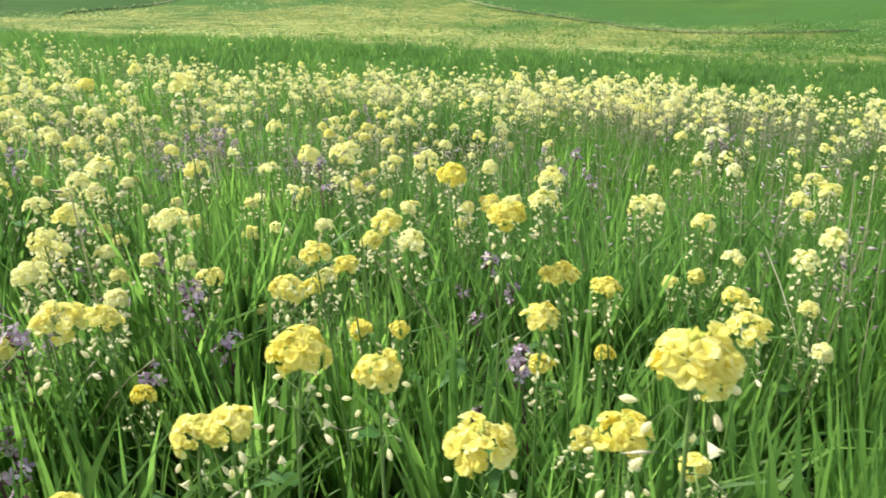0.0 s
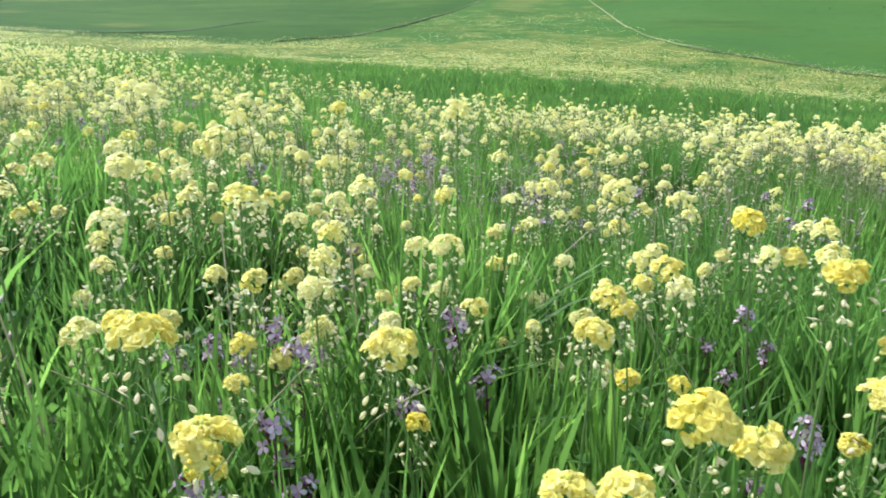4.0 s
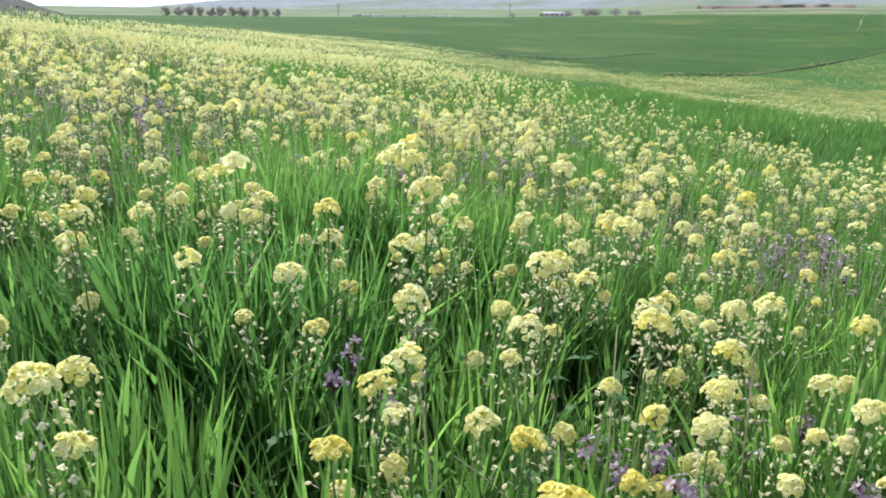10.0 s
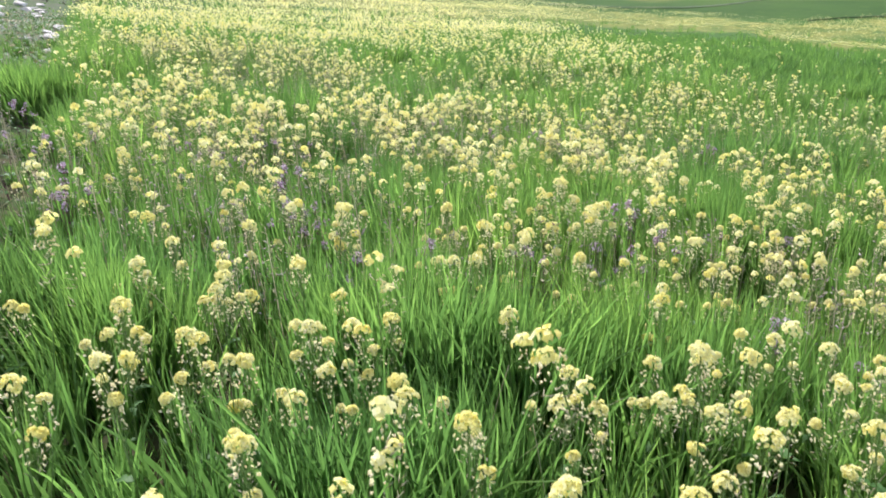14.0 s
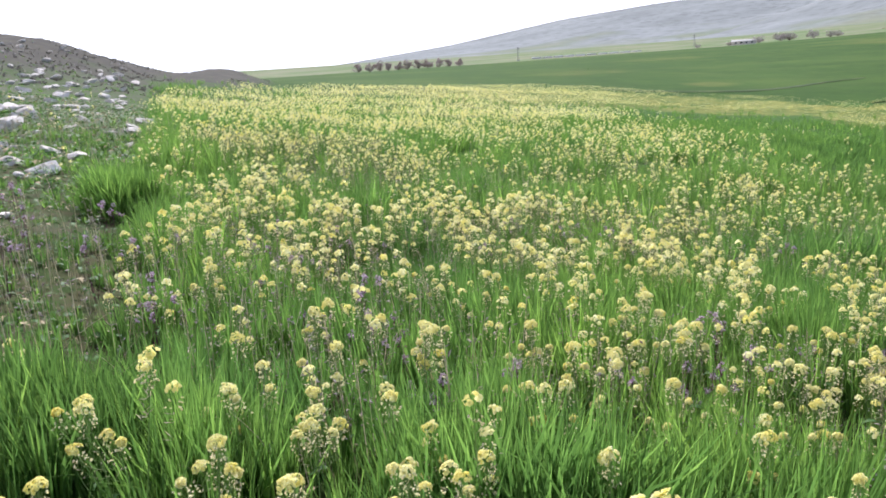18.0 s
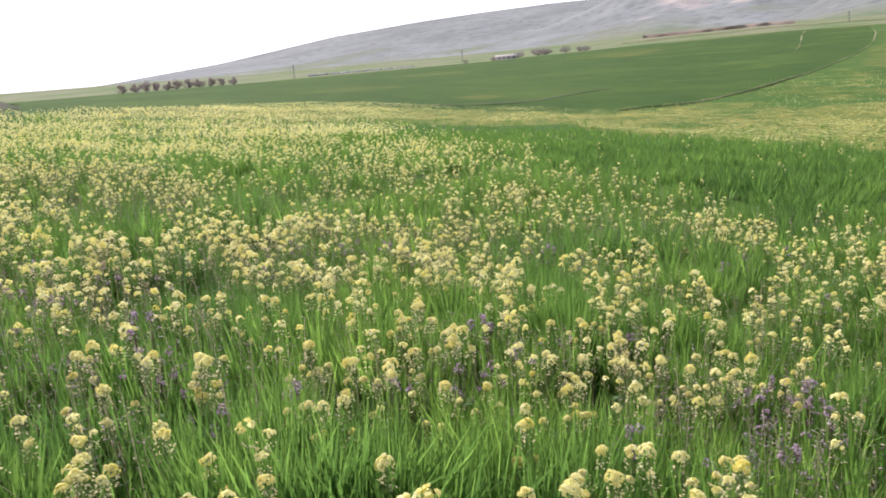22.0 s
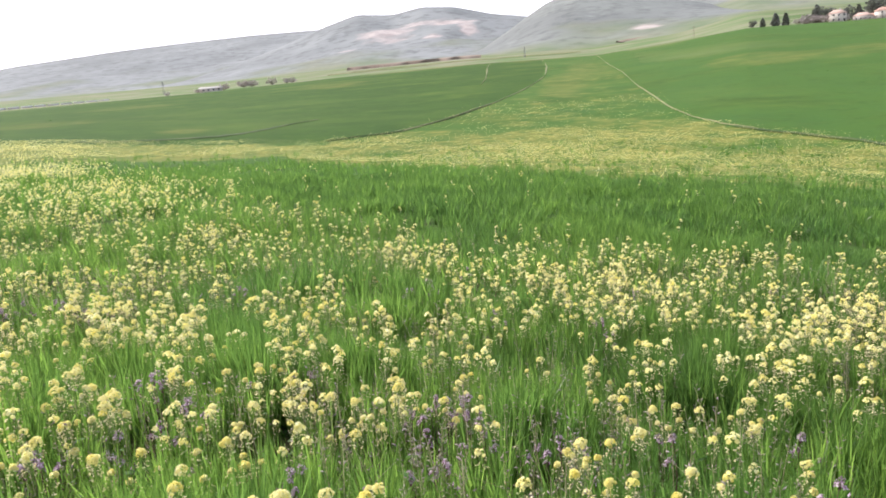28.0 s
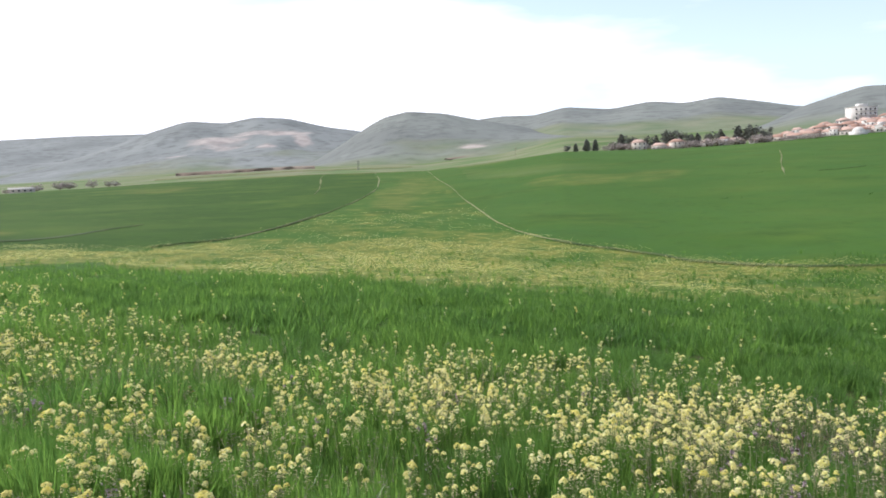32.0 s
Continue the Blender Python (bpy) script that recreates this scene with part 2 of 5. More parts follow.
def blended(name, base, layers, rough=0.95, bump=0.05, bump_scale=1.2):
    """Ground cover: the base, then layers (attribute of the sheet or '', colour, second colour, noise scale, weight)."""
    m = bpy.data.materials.new(name)
    m.use_nodes = True
    n, k = m.node_tree.nodes, m.node_tree.links
    bsdf = n["Principled BSDF"]
    bsdf.inputs["Roughness"].default_value, bsdf.inputs["Specular IOR Level"].default_value = rough, 0.1
    geo = n.new("ShaderNodeNewGeometry")

    def cloud(scale, detail=4.0):
        t = n.new("ShaderNodeTexNoise")
        t.inputs["Scale"].default_value, t.inputs["Detail"].default_value = scale, detail
        k.new(geo.outputs["Position"], t.inputs["Vector"])
        return t.outputs["Fac"]

    def blend(a, b, fac):
        mx = n.new("ShaderNodeMixRGB")
        for sock, v in ((mx.inputs["Color1"], a), (mx.inputs["Color2"], b), (mx.inputs["Fac"], fac)):
            if isinstance(v, tuple):
                sock.default_value = (*v, 1)
            elif isinstance(v, float):
                sock.default_value = v
            else:
                k.new(v, sock)
        return mx.outputs["Color"]

    def ranged(v, lo, hi):
        r = n.new("ShaderNodeMapRange")
        r.inputs["From Min"].default_value, r.inputs["From Max"].default_value = lo, hi
        k.new(v, r.inputs["Value"])
        return r.outputs["Result"]

    def times(a, b):
        t = n.new("ShaderNodeMath")
        t.operation = "MULTIPLY"
        for i, v in enumerate((a, b)):
            if isinstance(v, float):
                t.inputs[i].default_value = v
            else:
                k.new(v, t.inputs[i])
        return t.outputs[0]

    def plus(a, b):
        t = n.new("ShaderNodeMath")
        t.operation = "ADD"
        k.new(a, t.inputs[0])
        k.new(b, t.inputs[1])
        return t.outputs[0]

    colour = blend(base[0], base[1], ranged(cloud(base[2]), 0.38, 0.64))
    for attribute, one, two, scale, weight in layers:
        body = blend(one, two, ranged(cloud(scale * 3.1), 0.38, 0.64))
        if attribute:
            a = n.new("ShaderNodeAttribute")
            a.attribute_name = attribute
            fuzz = n.new("ShaderNodeMath")
            fuzz.operation = "MULTIPLY_ADD"
            k.new(cloud(scale, 6.0), fuzz.inputs[0])
            fuzz.inputs[1].default_value, fuzz.inputs[2].default_value = 1.6, -0.8
            fac = times(ranged(plus(a.outputs["Fac"], fuzz.outputs[0]), 0.35, 0.75), weight)
            guard = n.new("ShaderNodeMath")
            guard.operation = "MULTIPLY"
            k.new(fac, guard.inputs[0])
            k.new(ranged(a.outputs["Fac"], 0.0, 0.25), guard.inputs[1])
            fac = guard.outputs[0]
        else:
            fac = times(ranged(cloud(scale), 0.5, 0.7), weight)
        colour = blend(colour, body, fac)
    k.new(colour, bsdf.inputs["Base Color"])
    b = n.new("ShaderNodeBump")
    b.inputs["Strength"].default_value, b.inputs["Distance"].default_value = 0.6, bump
    k.new(cloud(bump_scale, 8.0), b.inputs["Height"])
    k.new(b.outputs["Normal"], bsdf.inputs["Normal"])
    return m


GROUND = blended("field ground", ((0.0455, 0.108, 0.0156), (0.056, 0.124, 0.0196), 0.03), (
    ("", (0.0455, 0.124, 0.0235), (0.0745, 0.142, 0.0323), 0.012, 0.6),
    ("", (0.0316, 0.0914, 0.0176), (0.0438, 0.108, 0.0215), 0.06, 0.6),
    ("", (0.0316, 0.0914, 0.0196), (0.0578, 0.128, 0.0274), 0.5, 0.5),
    ("lush", (0.0238, 0.0646, 0.0068), (0.034, 0.0816, 0.0085), 0.05, 0.85),
    ("pale", (0.212, 0.191, 0.0553), (0.085, 0.128, 0.0298), 0.045, 0.38),
    ("", (0.0351, 0.0778, 0.00975), (0.0745, 0.128, 0.0176), 0.05, 0.75),
    ("", (0.0263, 0.0686, 0.00975), (0.0658, 0.12, 0.0176), 0.3, 0.5),
    ("", (0.106, 0.152, 0.0313), (0.069, 0.129, 0.0239), 0.022, 0.45),
    ("mustard", (0.235, 0.225, 0.058), (0.085, 0.135, 0.030), 0.22, 0.75),
    ("soil", (0.0382, 0.0638, 0.017), (0.0723, 0.0595, 0.034), 2.2, 0.9),
    ("stony", (0.102, 0.0978, 0.0808), (0.051, 0.0892, 0.0272), 0.5, 0.8),
    ("heath", (0.0595, 0.0544, 0.0527), (0.0892, 0.0833, 0.068), 0.2, 0.9),
    ("dry", (0.204, 0.204, 0.0935), (0.111, 0.145, 0.051), 0.006, 0.8),
    ("valley", (0.212, 0.215, 0.14), (0.115, 0.18, 0.070), 0.004, 0.9)))
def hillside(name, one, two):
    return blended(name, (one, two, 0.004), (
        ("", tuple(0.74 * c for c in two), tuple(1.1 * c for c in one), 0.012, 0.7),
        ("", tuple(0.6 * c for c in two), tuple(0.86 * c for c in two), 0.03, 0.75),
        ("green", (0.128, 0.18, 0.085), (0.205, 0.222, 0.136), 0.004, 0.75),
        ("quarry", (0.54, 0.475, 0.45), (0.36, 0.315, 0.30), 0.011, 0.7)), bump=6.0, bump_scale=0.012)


# distance haze is mixed into both base colours as a pale blue grey
HILL_HAZED = hillside("bare hillside paled for haze", (0.240, 0.263, 0.266), (0.186, 0.205, 0.208))
HILL_GREEN_HAZED = hillside("rough green hillside paled for haze", (0.212, 0.234, 0.221), (0.17, 0.187, 0.183))


# ---- the lie of the land ----
def smooth(a, b, x):
    s = np.clip((x - a) / (b - a), 0.0, 1.0)
    return s * s * (3.0 - 2.0 * s)


# where the cultivated fields end against the valley, by compass angle: angle, slope in degrees from the eye
EDGE_AZ = (-180, -90, -62, -45, -29, -19, -11, -1, 4, 9, 17, 24, 30, 60, 180)
EDGE_EL = (1.0, 0.2, -0.30, -0.30, -0.15, 0.12, 0.28, 0.20, 0.60, 1.10, 0.95, 1.05, 1.02, 1.0, 1.0)
# floor of the hollow in front of the slope
FLOOR_AZ = (-180, -90, -64, -50, -40, -29, -15, 0, 17, 40, 90, 180)
FLOOR_Z = (4.0, 2.5, 0.3, -1.4, -2.9, -4.4, -6.0, -6.5, -7.4, -7.0, -4.0, 4.0)
EYE_Z = 1.55


def ground_height(x, y):
    x, y = np.asarray(x, float), np.asarray(y, float)
    r = np.hypot(x, y)
    az = np.degrees(np.arctan2(x, y))
    down = np.where(y > 0, -6.3 * (1 - np.exp(-np.maximum(y, 0) * 0.155 / 6.3)), 1.6 * np.tanh(-np.minimum(y, 0) * 0.155 / 1.6))
    side = np.where(x < 0, 1.9 * np.tanh(-x * 0.087 / 1.9), -3.4 * np.tanh(x * 0.087 / 3.4))
    near = down + side
    edge = EYE_Z + 420.0 * np.tan(np.radians(np.interp(az, EDGE_AZ, EDGE_EL)))
    floor = np.interp(az, FLOOR_AZ, FLOOR_Z)
    s = np.clip((r - 60.0) / 360.0, 0, 1)
    rise = floor + (edge - floor) * (0.45 * s + 0.55 * s * s * (3 - 2 * s))
    z = near + (rise - near) * smooth(26.0, 80.0, r)
    el = np.interp(az, EDGE_AZ, EDGE_EL)
    plain = EYE_Z + r * np.tan(np.radians(el - 0.5 + 0.45 * smooth(4, 10, az) + 1.1 * smooth(450.0, 1500.0, r)))
    z = z + (plain - z) * smooth(425.0, 520.0, r)
    relief = 0.05 * np.sin(x * 1.1 + 0.6 * y) * np.sin(y * 0.83 - 0.4 * x + 1.0) * smooth(0.3, 3.0, r) + 0.12 * np.sin(x * 0.31 + 1.3) * np.sin(y * 0.27 + 0.4) * smooth(6, 20, r) * (1 - smooth(60, 140, r))
    # heaps of earth beside the field, and the rise that the village stands on
    heaps = (6.0 + 0.9 * np.sin(x * 0.23) * np.sin(y * 0.31 + 1)) * np.exp(-0.5 * ((az + 80) / 7.5) ** 2 - 0.5 * ((r - 95) / 26) ** 2) + 1.7 * np.exp(-0.5 * ((az + 64) / 1.8) ** 2 - 0.5 * ((r - 110) / 20) ** 2)
    heaps = heaps + 9.0 * np.exp(-0.5 * ((az - 30) / 4.5) ** 2 - 0.5 * ((r - 530) / 55) ** 2)
    return z + relief + heaps


def value_noise(x, y, cell, seed=0):
    """Smooth random field between 0 and 1."""
    x, y = np.asarray(x, float) / cell, np.asarray(y, float) / cell
    i, j = np.floor(x).astype(np.int64), np.floor(y).astype(np.int64)
    u, v = x - i, y - j
    u, v = u * u * (3 - 2 * u), v * v * (3 - 2 * v)

    def at(a, b):
        h = (a * 374761393 + b * 668265263 + seed * 974711) & 0x7FFFFFFF
        h = ((h ^ (h >> 13)) * 1274126177) & 0x7FFFFFFF
        return ((h ^ (h >> 16)) & 0xFFFF) / 65535.0

    return (at(i, j) * (1 - u) + at(i + 1, j) * u) * (1 - v) + (at(i, j + 1) * (1 - u) + at(i + 1, j + 1) * u) * v


# edges of the fields: west-east, south-north
LEFT_TRACK = ((-42, 77), (-30, 83), (-26, 93), (-22.6, 110), (-19.8, 136), (-17.9, 177), (-17.6, 219), (-22, 285), (-33, 399))
RIGHT_TRACK = ((27.5, 61), (21, 69), (17.4, 75.5), (11.4, 84), (9.3, 93.5), (7.6, 106), (6.2, 133), (4.6, 160), (3, 206), (-0.7, 261), (-5.6, 372))


def mustard_cover(x, y):
    """How thickly the wild mustard grows, 0 to 1, near the path."""
    far_side = np.interp(x, (-75, -44, -25, -15, -8, -4, -2, 1, 3.5, 5.5, 12), (72, 57, 36, 24, 16, 14, 13, 12.5, 11.5, 9.5, 7))
    verge = 0.40 * np.maximum(-x, 0) - 0.50
    inside = smooth(0.0, 1.0, (far_side - y) / (1.6 + 0.24 * far_side) + 0.9 * (value_noise(x, y, 2.5, 5) - 0.5) + 0.15)
    # the field ends below the earth heaps
    r, az = np.hypot(x, y), np.degrees(np.arctan2(x, y))
    end = np.interp(az, (-90, -72, -69, -66, -62, -58, -54), (30, 40, 48, 55, 66, 74, 120))
    inside = inside * smooth(4.0, -3.0, r - end + 8 * (value_noise(x, y, 5.0, 15) - 0.5))
    inside = inside * smooth(-0.2, 0.5, (y - verge) / (0.5 + 0.05 * np.abs(x)))
    return inside


def strip_cover(x, y):
    """The yellow strip in the hollow and the wedge between the two tracks."""
    near_side = np.interp(x, (-60, -43, -30, -15, -9, -3, 0, 5, 10, 20, 40, 80), (44, 47, 58, 49, 42, 36, 35, 30, 28.5, 34, 42, 60))
    lx = np.interp(y, [p[1] for p in LEFT_TRACK], [p[0] for p in LEFT_TRACK])
    rx = np.interp(y, [p[1] for p in RIGHT_TRACK], [p[0] for p in RIGHT_TRACK])
    far_side = np.where(x < -30, 77 + 0 * x, 1000)
    ragged = 7 * (value_noise(x, y, 9, 91) - 0.5) + 4 * (value_noise(x, y, 3.5, 92) - 0.5)
    m = smooth(0, 9, y - near_side + ragged) * smooth(-4, 2, far_side - y)
    wedge = smooth(-1.5, 1.0, x - np.where(y < 77, -70, lx)) * smooth(-1.5, 1.0, np.where(y < 61, 60, rx) - x)
    fade = 1 - 0.62 * smooth(70, 105, y) - 0.1 * smooth(150, 250, y)
    patch = 0.45 + 0.9 * value_noise(x * 0.5 + y * 0.12, y, 7, 93) * (0.5 + value_noise(x, y, 2.2, 94))
    return np.clip(m * wedge * fade * patch * (1 - 0.75 * smooth(25, 45, x)), 0, 1)


# ---- ground ----
def sheet(name, V, F, mats, layers=None, face_mats=None, shade=True):
    """A mesh object out of arrays; layers: named float values by point."""
    me = bpy.data.meshes.new(name)
    F = np.asarray(F, np.int32)
    me.vertices.add(len(V))
    me.vertices.foreach_set("co", np.asarray(V, np.float32).ravel())
    me.loops.add(F.size)
    me.loops.foreach_set("vertex_index", F.ravel())
    me.polygons.add(len(F))
    me.polygons.foreach_set("loop_start", np.arange(0, F.size, F.shape[1], dtype=np.int32))
    if shade:
        me.polygons.foreach_set("use_smooth", np.ones(len(F), bool))
    for m in mats:
        me.materials.append(m)
    if face_mats is not None:
        me.polygons.foreach_set("material_index", np.asarray(face_mats, np.int32))
    for key, values in (layers or {}).items():
        a = me.attributes.new(key, "FLOAT", "POINT")
        a.data.foreach_set("value", np.asarray(values, np.float32))
    me.update(calc_edges=True)
    me.validate()
    return new(name, me)


def grid_faces(rows, cols, closed=False):
    i, j = np.meshgrid(np.arange(rows - 1), np.arange(cols if closed else cols - 1), indexing="ij")
    k = (j + 1) % cols
    return np.stack([i * cols + j, i * cols + k, (i + 1) * cols + k, (i + 1) * cols + j], -1).reshape(-1, 4)


def polar(az, r):
    A, Rr = np.meshgrid(np.radians(az), r)
    return (Rr * np.sin(A)).ravel(), (Rr * np.cos(A)).ravel()


g_az = np.concatenate([np.arange(-82, 36, 0.3), np.arange(36, 278, 2.0)])
g_r = np.concatenate([[0.02], np.geomspace(0.25, 4900, 250)])
gx, gy = polar(g_az, g_r)
gr = np.hypot(gx, gy)
ga = np.degrees(np.arctan2(gx, gy))
g_el = np.interp(ga, EDGE_AZ, EDGE_EL)
verge_side = smooth(0.2, -0.6, (gy - 0.40 * np.maximum(-gx, 0) + 0.4) / (0.6 + 0.04 * np.abs(gx))) * (gx < 0)
# paler patches in the crops: compass angle, distance, widths
PALE = ((-1.8, 229, 1.3, 0.16), (-3.8, 170, 0.8, 0.1), (9.7, 191, 1.6, 0.05), (15.5, 205, 1.6, 0.06), (-19.9, 285, 2.0, 0.07), (-38.7, 166, 2.5, 0.06), (-33.8, 251, 2.0, 0.05), (-30.4, 116, 1.5, 0.04), (9.6, 193, 1.5, 0.06), (1.0, 127, 1.0, 0.06), (-5.8, 392, 1.0, 0.06))
pale = sum(np.exp(-((ga - a) / (1.7 * wa)) ** 2 - (np.log(np.maximum(gr, 1) / r) / (1.8 * wr)) ** 2) for a, r, wa, wr in PALE)
layers = {
    "pale": np.clip(pale, 0, 1),
    "heath": np.clip(np.exp(-((ga + 80) / 11) ** 2 - ((gr - 78) / 26) ** 2) * smooth(46, 62, gr) * 1.5 + 1.2 * np.exp(-((ga + 65) / 4.0) ** 2 - ((gr - 98) / 26) ** 2), 0, 1) * (ga < -58),
    "mustard": np.clip(strip_cover(gx, gy) + 0.55 * mustard_cover(gx, gy) * smooth(14, 40, gr), 0, 1) * (gr < 420),
    "lush": smooth(60, 95, gr) * (1 - smooth(395, 425, gr)) * smooth(1.0, -1.5, gx - np.interp(gy, [p[1] for p in LEFT_TRACK], [p[0] for p in LEFT_TRACK])) * (1 - strip_cover(gx, gy)) * smooth(-85, -70, ga),
    "soil": 1 - smooth(6.0, 30.0, gr),
    "stony": np.clip(verge_side * (1 - smooth(130, 170, gr)) * (0.3 + 0.5 * smooth(6, 20, gr)) + 0.9 * np.exp(-((ga + 80) / 8.5) ** 2 - ((gr - 95) / 45) ** 2) + 0.9 * np.exp(-((ga + 65) / 4.0) ** 2 - ((gr - 95) / 34) ** 2), 0, 1),
    "dry": 0.62 * smooth(330, 415, gr) * (1 - smooth(700, 900, gr)) * smooth(-27, -12, ga) * (1 - smooth(3, 10, ga)) + 0.30 * smooth(150, 250, gr) * (1 - smooth(420, 440, gr)) * (np.sin(gx * 0.05) > 0.4),
    "valley": smooth(432, 520, gr) * (1 - 0.3 * smooth(5, 12, ga)),
}
ground = tagged(sheet("ground", np.stack([gx, gy, ground_height(gx, gy)], -1), grid_faces(len(g_r), len(g_az), True), [GROUND], layers),
                "green sloping farmland with mustard strips reaching the valley", "ground", kind="structure")


def ribbon(name, line, width, mat, label, lift=0.03, ragged=0.35, seed=1):
    """A worn track that follows the ground."""
    rng = np.random.RandomState(seed)
    P = np.array(line, float)
    d = np.concatenate([[0], np.cumsum(np.hypot(*np.diff(P, axis=0).T))])
    s = np.linspace(0, d[-1], max(8, int(d[-1] / 1.5)))
    X, Y = np.interp(s, d, P[:, 0]), np.interp(s, d, P[:, 1])
    for _ in range(6):
        X[1:-1], Y[1:-1] = (X[:-2] + 2 * X[1:-1] + X[2:]) / 4, (Y[:-2] + 2 * Y[1:-1] + Y[2:]) / 4
    tx, ty = np.gradient(X), np.gradient(Y)
    ln = np.hypot(tx, ty)
    nx, ny = -ty / ln, tx / ln
    rows = []
    for side in (-1, -0.5, 0, 0.5, 1):
        w = width / 2 * side * (1 + ragged * (rng.rand(len(s)) - 0.5) * abs(side)) * (0.12 + 1.5 * value_noise(s, s * 0 + seed, 14, seed) ** 1.6)
        x, y = X + nx * w, Y + ny * w
        rows.append(np.stack([x, y, ground_height(x, y) + lift * (1.6 - abs(side))], -1))
    V = np.stack(rows, 1).reshape(-1, 3)
    return tagged(sheet(name, V, grid_faces(len(s), 5), [mat]), label, "track", kind="structure")


ribbon("track_1", LEFT_TRACK[1:], 0.4, TRACK, "pale worn earth track along a green field", 0.12)
ribbon("track_2", RIGHT_TRACK, 0.3, TRACK, "pale curving earth track between green fields", 0.12, seed=2)
ribbon("track_3", ((-55, 372), (-48.4, 319), (-40, 262), (-35.2, 228), (-31.9, 198)), 0.6, TRACK, "short pale worn path in a green field", 0.12, 0.8, 3)
ribbon("track_4", ((119.7, 276), (105, 240), (89.5, 205), (75, 170)), 0.45, TRACK, "short pale worn path below the village", 0.12, 0.9, 4)
ribbon("ditch_1", ((-60, 78), (-48.3, 85), (-46.4, 95), (-46, 109), (-44.9, 117)), 1.0, DITCH, "dark narrow ditch across a green field", 0.10, 0.5, 5)
ribbon("ditch_2", ((84.4, 174), (88, 173.4), (97, 178)), 0.9, DITCH, "dark narrow ditch across a green field", 0.10, 0.5, 6)
ribbon("ditch_3", ((-30.4, 81), (-26.5, 91), (-23.1, 108), (-20.3, 134)), 0.5, DITCH, "dark furrow beside the earth track", 0.14, 0.5, 7)
ribbon("ditch_4", ((36, 58), (28, 59.8), (21.4, 68), (17.8, 74.6), (11.9, 83)), 0.4, DITCH, "dark furrow beside the earth track", 0.14, 0.5, 8)


# ---- hills round the valley ----
def hill(az, el, r, depth, foot, green, quarry, label, seed, rough=0.03, mat=HILL_HAZED):
    """A range of hills: crest angles and slopes from the eye at distance r, falling to both sides."""
    A = np.linspace(az[0], az[-1], int((az[-1] - az[0]) / 0.16) + 2)
    E = np.interp(A, az, el)
    for _ in range(8):
        E[1:-1] = (E[:-2] + 2 * E[1:-1] + E[2:]) / 4
    S = np.concatenate([np.linspace(-1, 0, 26), np.linspace(0.08, 1, 8)])
    ends = smooth(0, 2.0, A - A[0]) * smooth(0, 2.0, A[-1] - A)
    V, G, Q = [], [], []
    for s in S:
        rr = r + depth * s + 0 * A
        shape = np.where(s < 0, (1 + s) ** 1.25, 1 - smooth(0, 1, s))
        x, y = rr * np.sin(np.radians(A)), rr * np.cos(np.radians(A))
        base = ground_height(x, y) - 4
        crest = EYE_Z + r * np.tan(np.radians(E))
        folds = (value_noise(x, y, 260, seed) - 0.5) + 0.5 * (value_noise(x, y, 90, seed + 1) - 0.5)
        z = base + (crest - base) * shape * (1 + 1.6 * rough * folds * 4 * (1 - shape) * 2.2) * np.where(s == 0, 1, 1)
        V.append(np.stack([x, y, base + (z - base) * ends], -1))
        G.append(np.clip(foot * (1 - shape * 2.2) + green * value_noise(x, y, 300, seed + 2), 0, 1))
        q = np.zeros_like(A)
        for qa, qs, wa, ws in quarry:
            q = np.maximum(q, np.exp(-((A - qa) / wa) ** 2 - ((s - qs) / ws) ** 2))
        Q.append(q)
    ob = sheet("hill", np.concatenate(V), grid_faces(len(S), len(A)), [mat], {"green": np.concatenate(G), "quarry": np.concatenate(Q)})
    return tagged(ob, label, "hill", "hills round the valley", "structure")


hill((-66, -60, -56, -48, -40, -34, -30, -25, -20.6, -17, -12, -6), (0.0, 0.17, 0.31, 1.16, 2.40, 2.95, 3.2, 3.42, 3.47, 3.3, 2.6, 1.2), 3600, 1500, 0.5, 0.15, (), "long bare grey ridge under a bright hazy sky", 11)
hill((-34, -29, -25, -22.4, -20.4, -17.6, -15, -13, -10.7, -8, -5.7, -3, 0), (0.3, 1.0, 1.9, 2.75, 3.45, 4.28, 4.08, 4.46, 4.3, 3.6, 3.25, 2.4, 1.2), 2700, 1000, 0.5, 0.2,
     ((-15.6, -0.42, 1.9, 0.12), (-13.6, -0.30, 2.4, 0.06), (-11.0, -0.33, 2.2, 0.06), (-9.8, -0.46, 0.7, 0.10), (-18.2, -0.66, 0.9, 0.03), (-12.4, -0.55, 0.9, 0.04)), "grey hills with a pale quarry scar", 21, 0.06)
hill((-13, -9, -7.2, -5.6, -4, -2.2, 0.5, 3.1, 6, 9, 12), (0.4, 1.2, 2.2, 3.2, 4.1, 4.5, 4.25, 3.65, 3.1, 2.2, 1.4), 1900, 620, 0.7, 0.25, ((2.6, -0.72, 1.2, 0.05),), "rounded grey green hill rising from the valley", 31, 0.02, HILL_GREEN_HAZED)
hill((0, 2.4, 4.5, 7, 9.2, 12.4, 15.1, 17.5, 19.6, 22, 24.6, 28, 33, 40), (2.6, 3.62, 3.86, 3.8, 4.27, 3.95, 4.32, 4.05, 4.34, 3.9, 3.35, 3.0, 2.6, 1.4), 2400, 900, 0.8, 0.3, (), "line of low grey green hills", 41, 0.03, HILL_GREEN_HAZED)
hill((20, 22.5, 25, 28.4, 31, 36, 42, 50), (1.3, 2.2, 3.35, 4.33, 4.2, 3.4, 2.4, 1.0), 1500, 500, 0.9, 0.4, (), "green brown hill above the village", 51, 0.02, HILL_GREEN_HAZED)


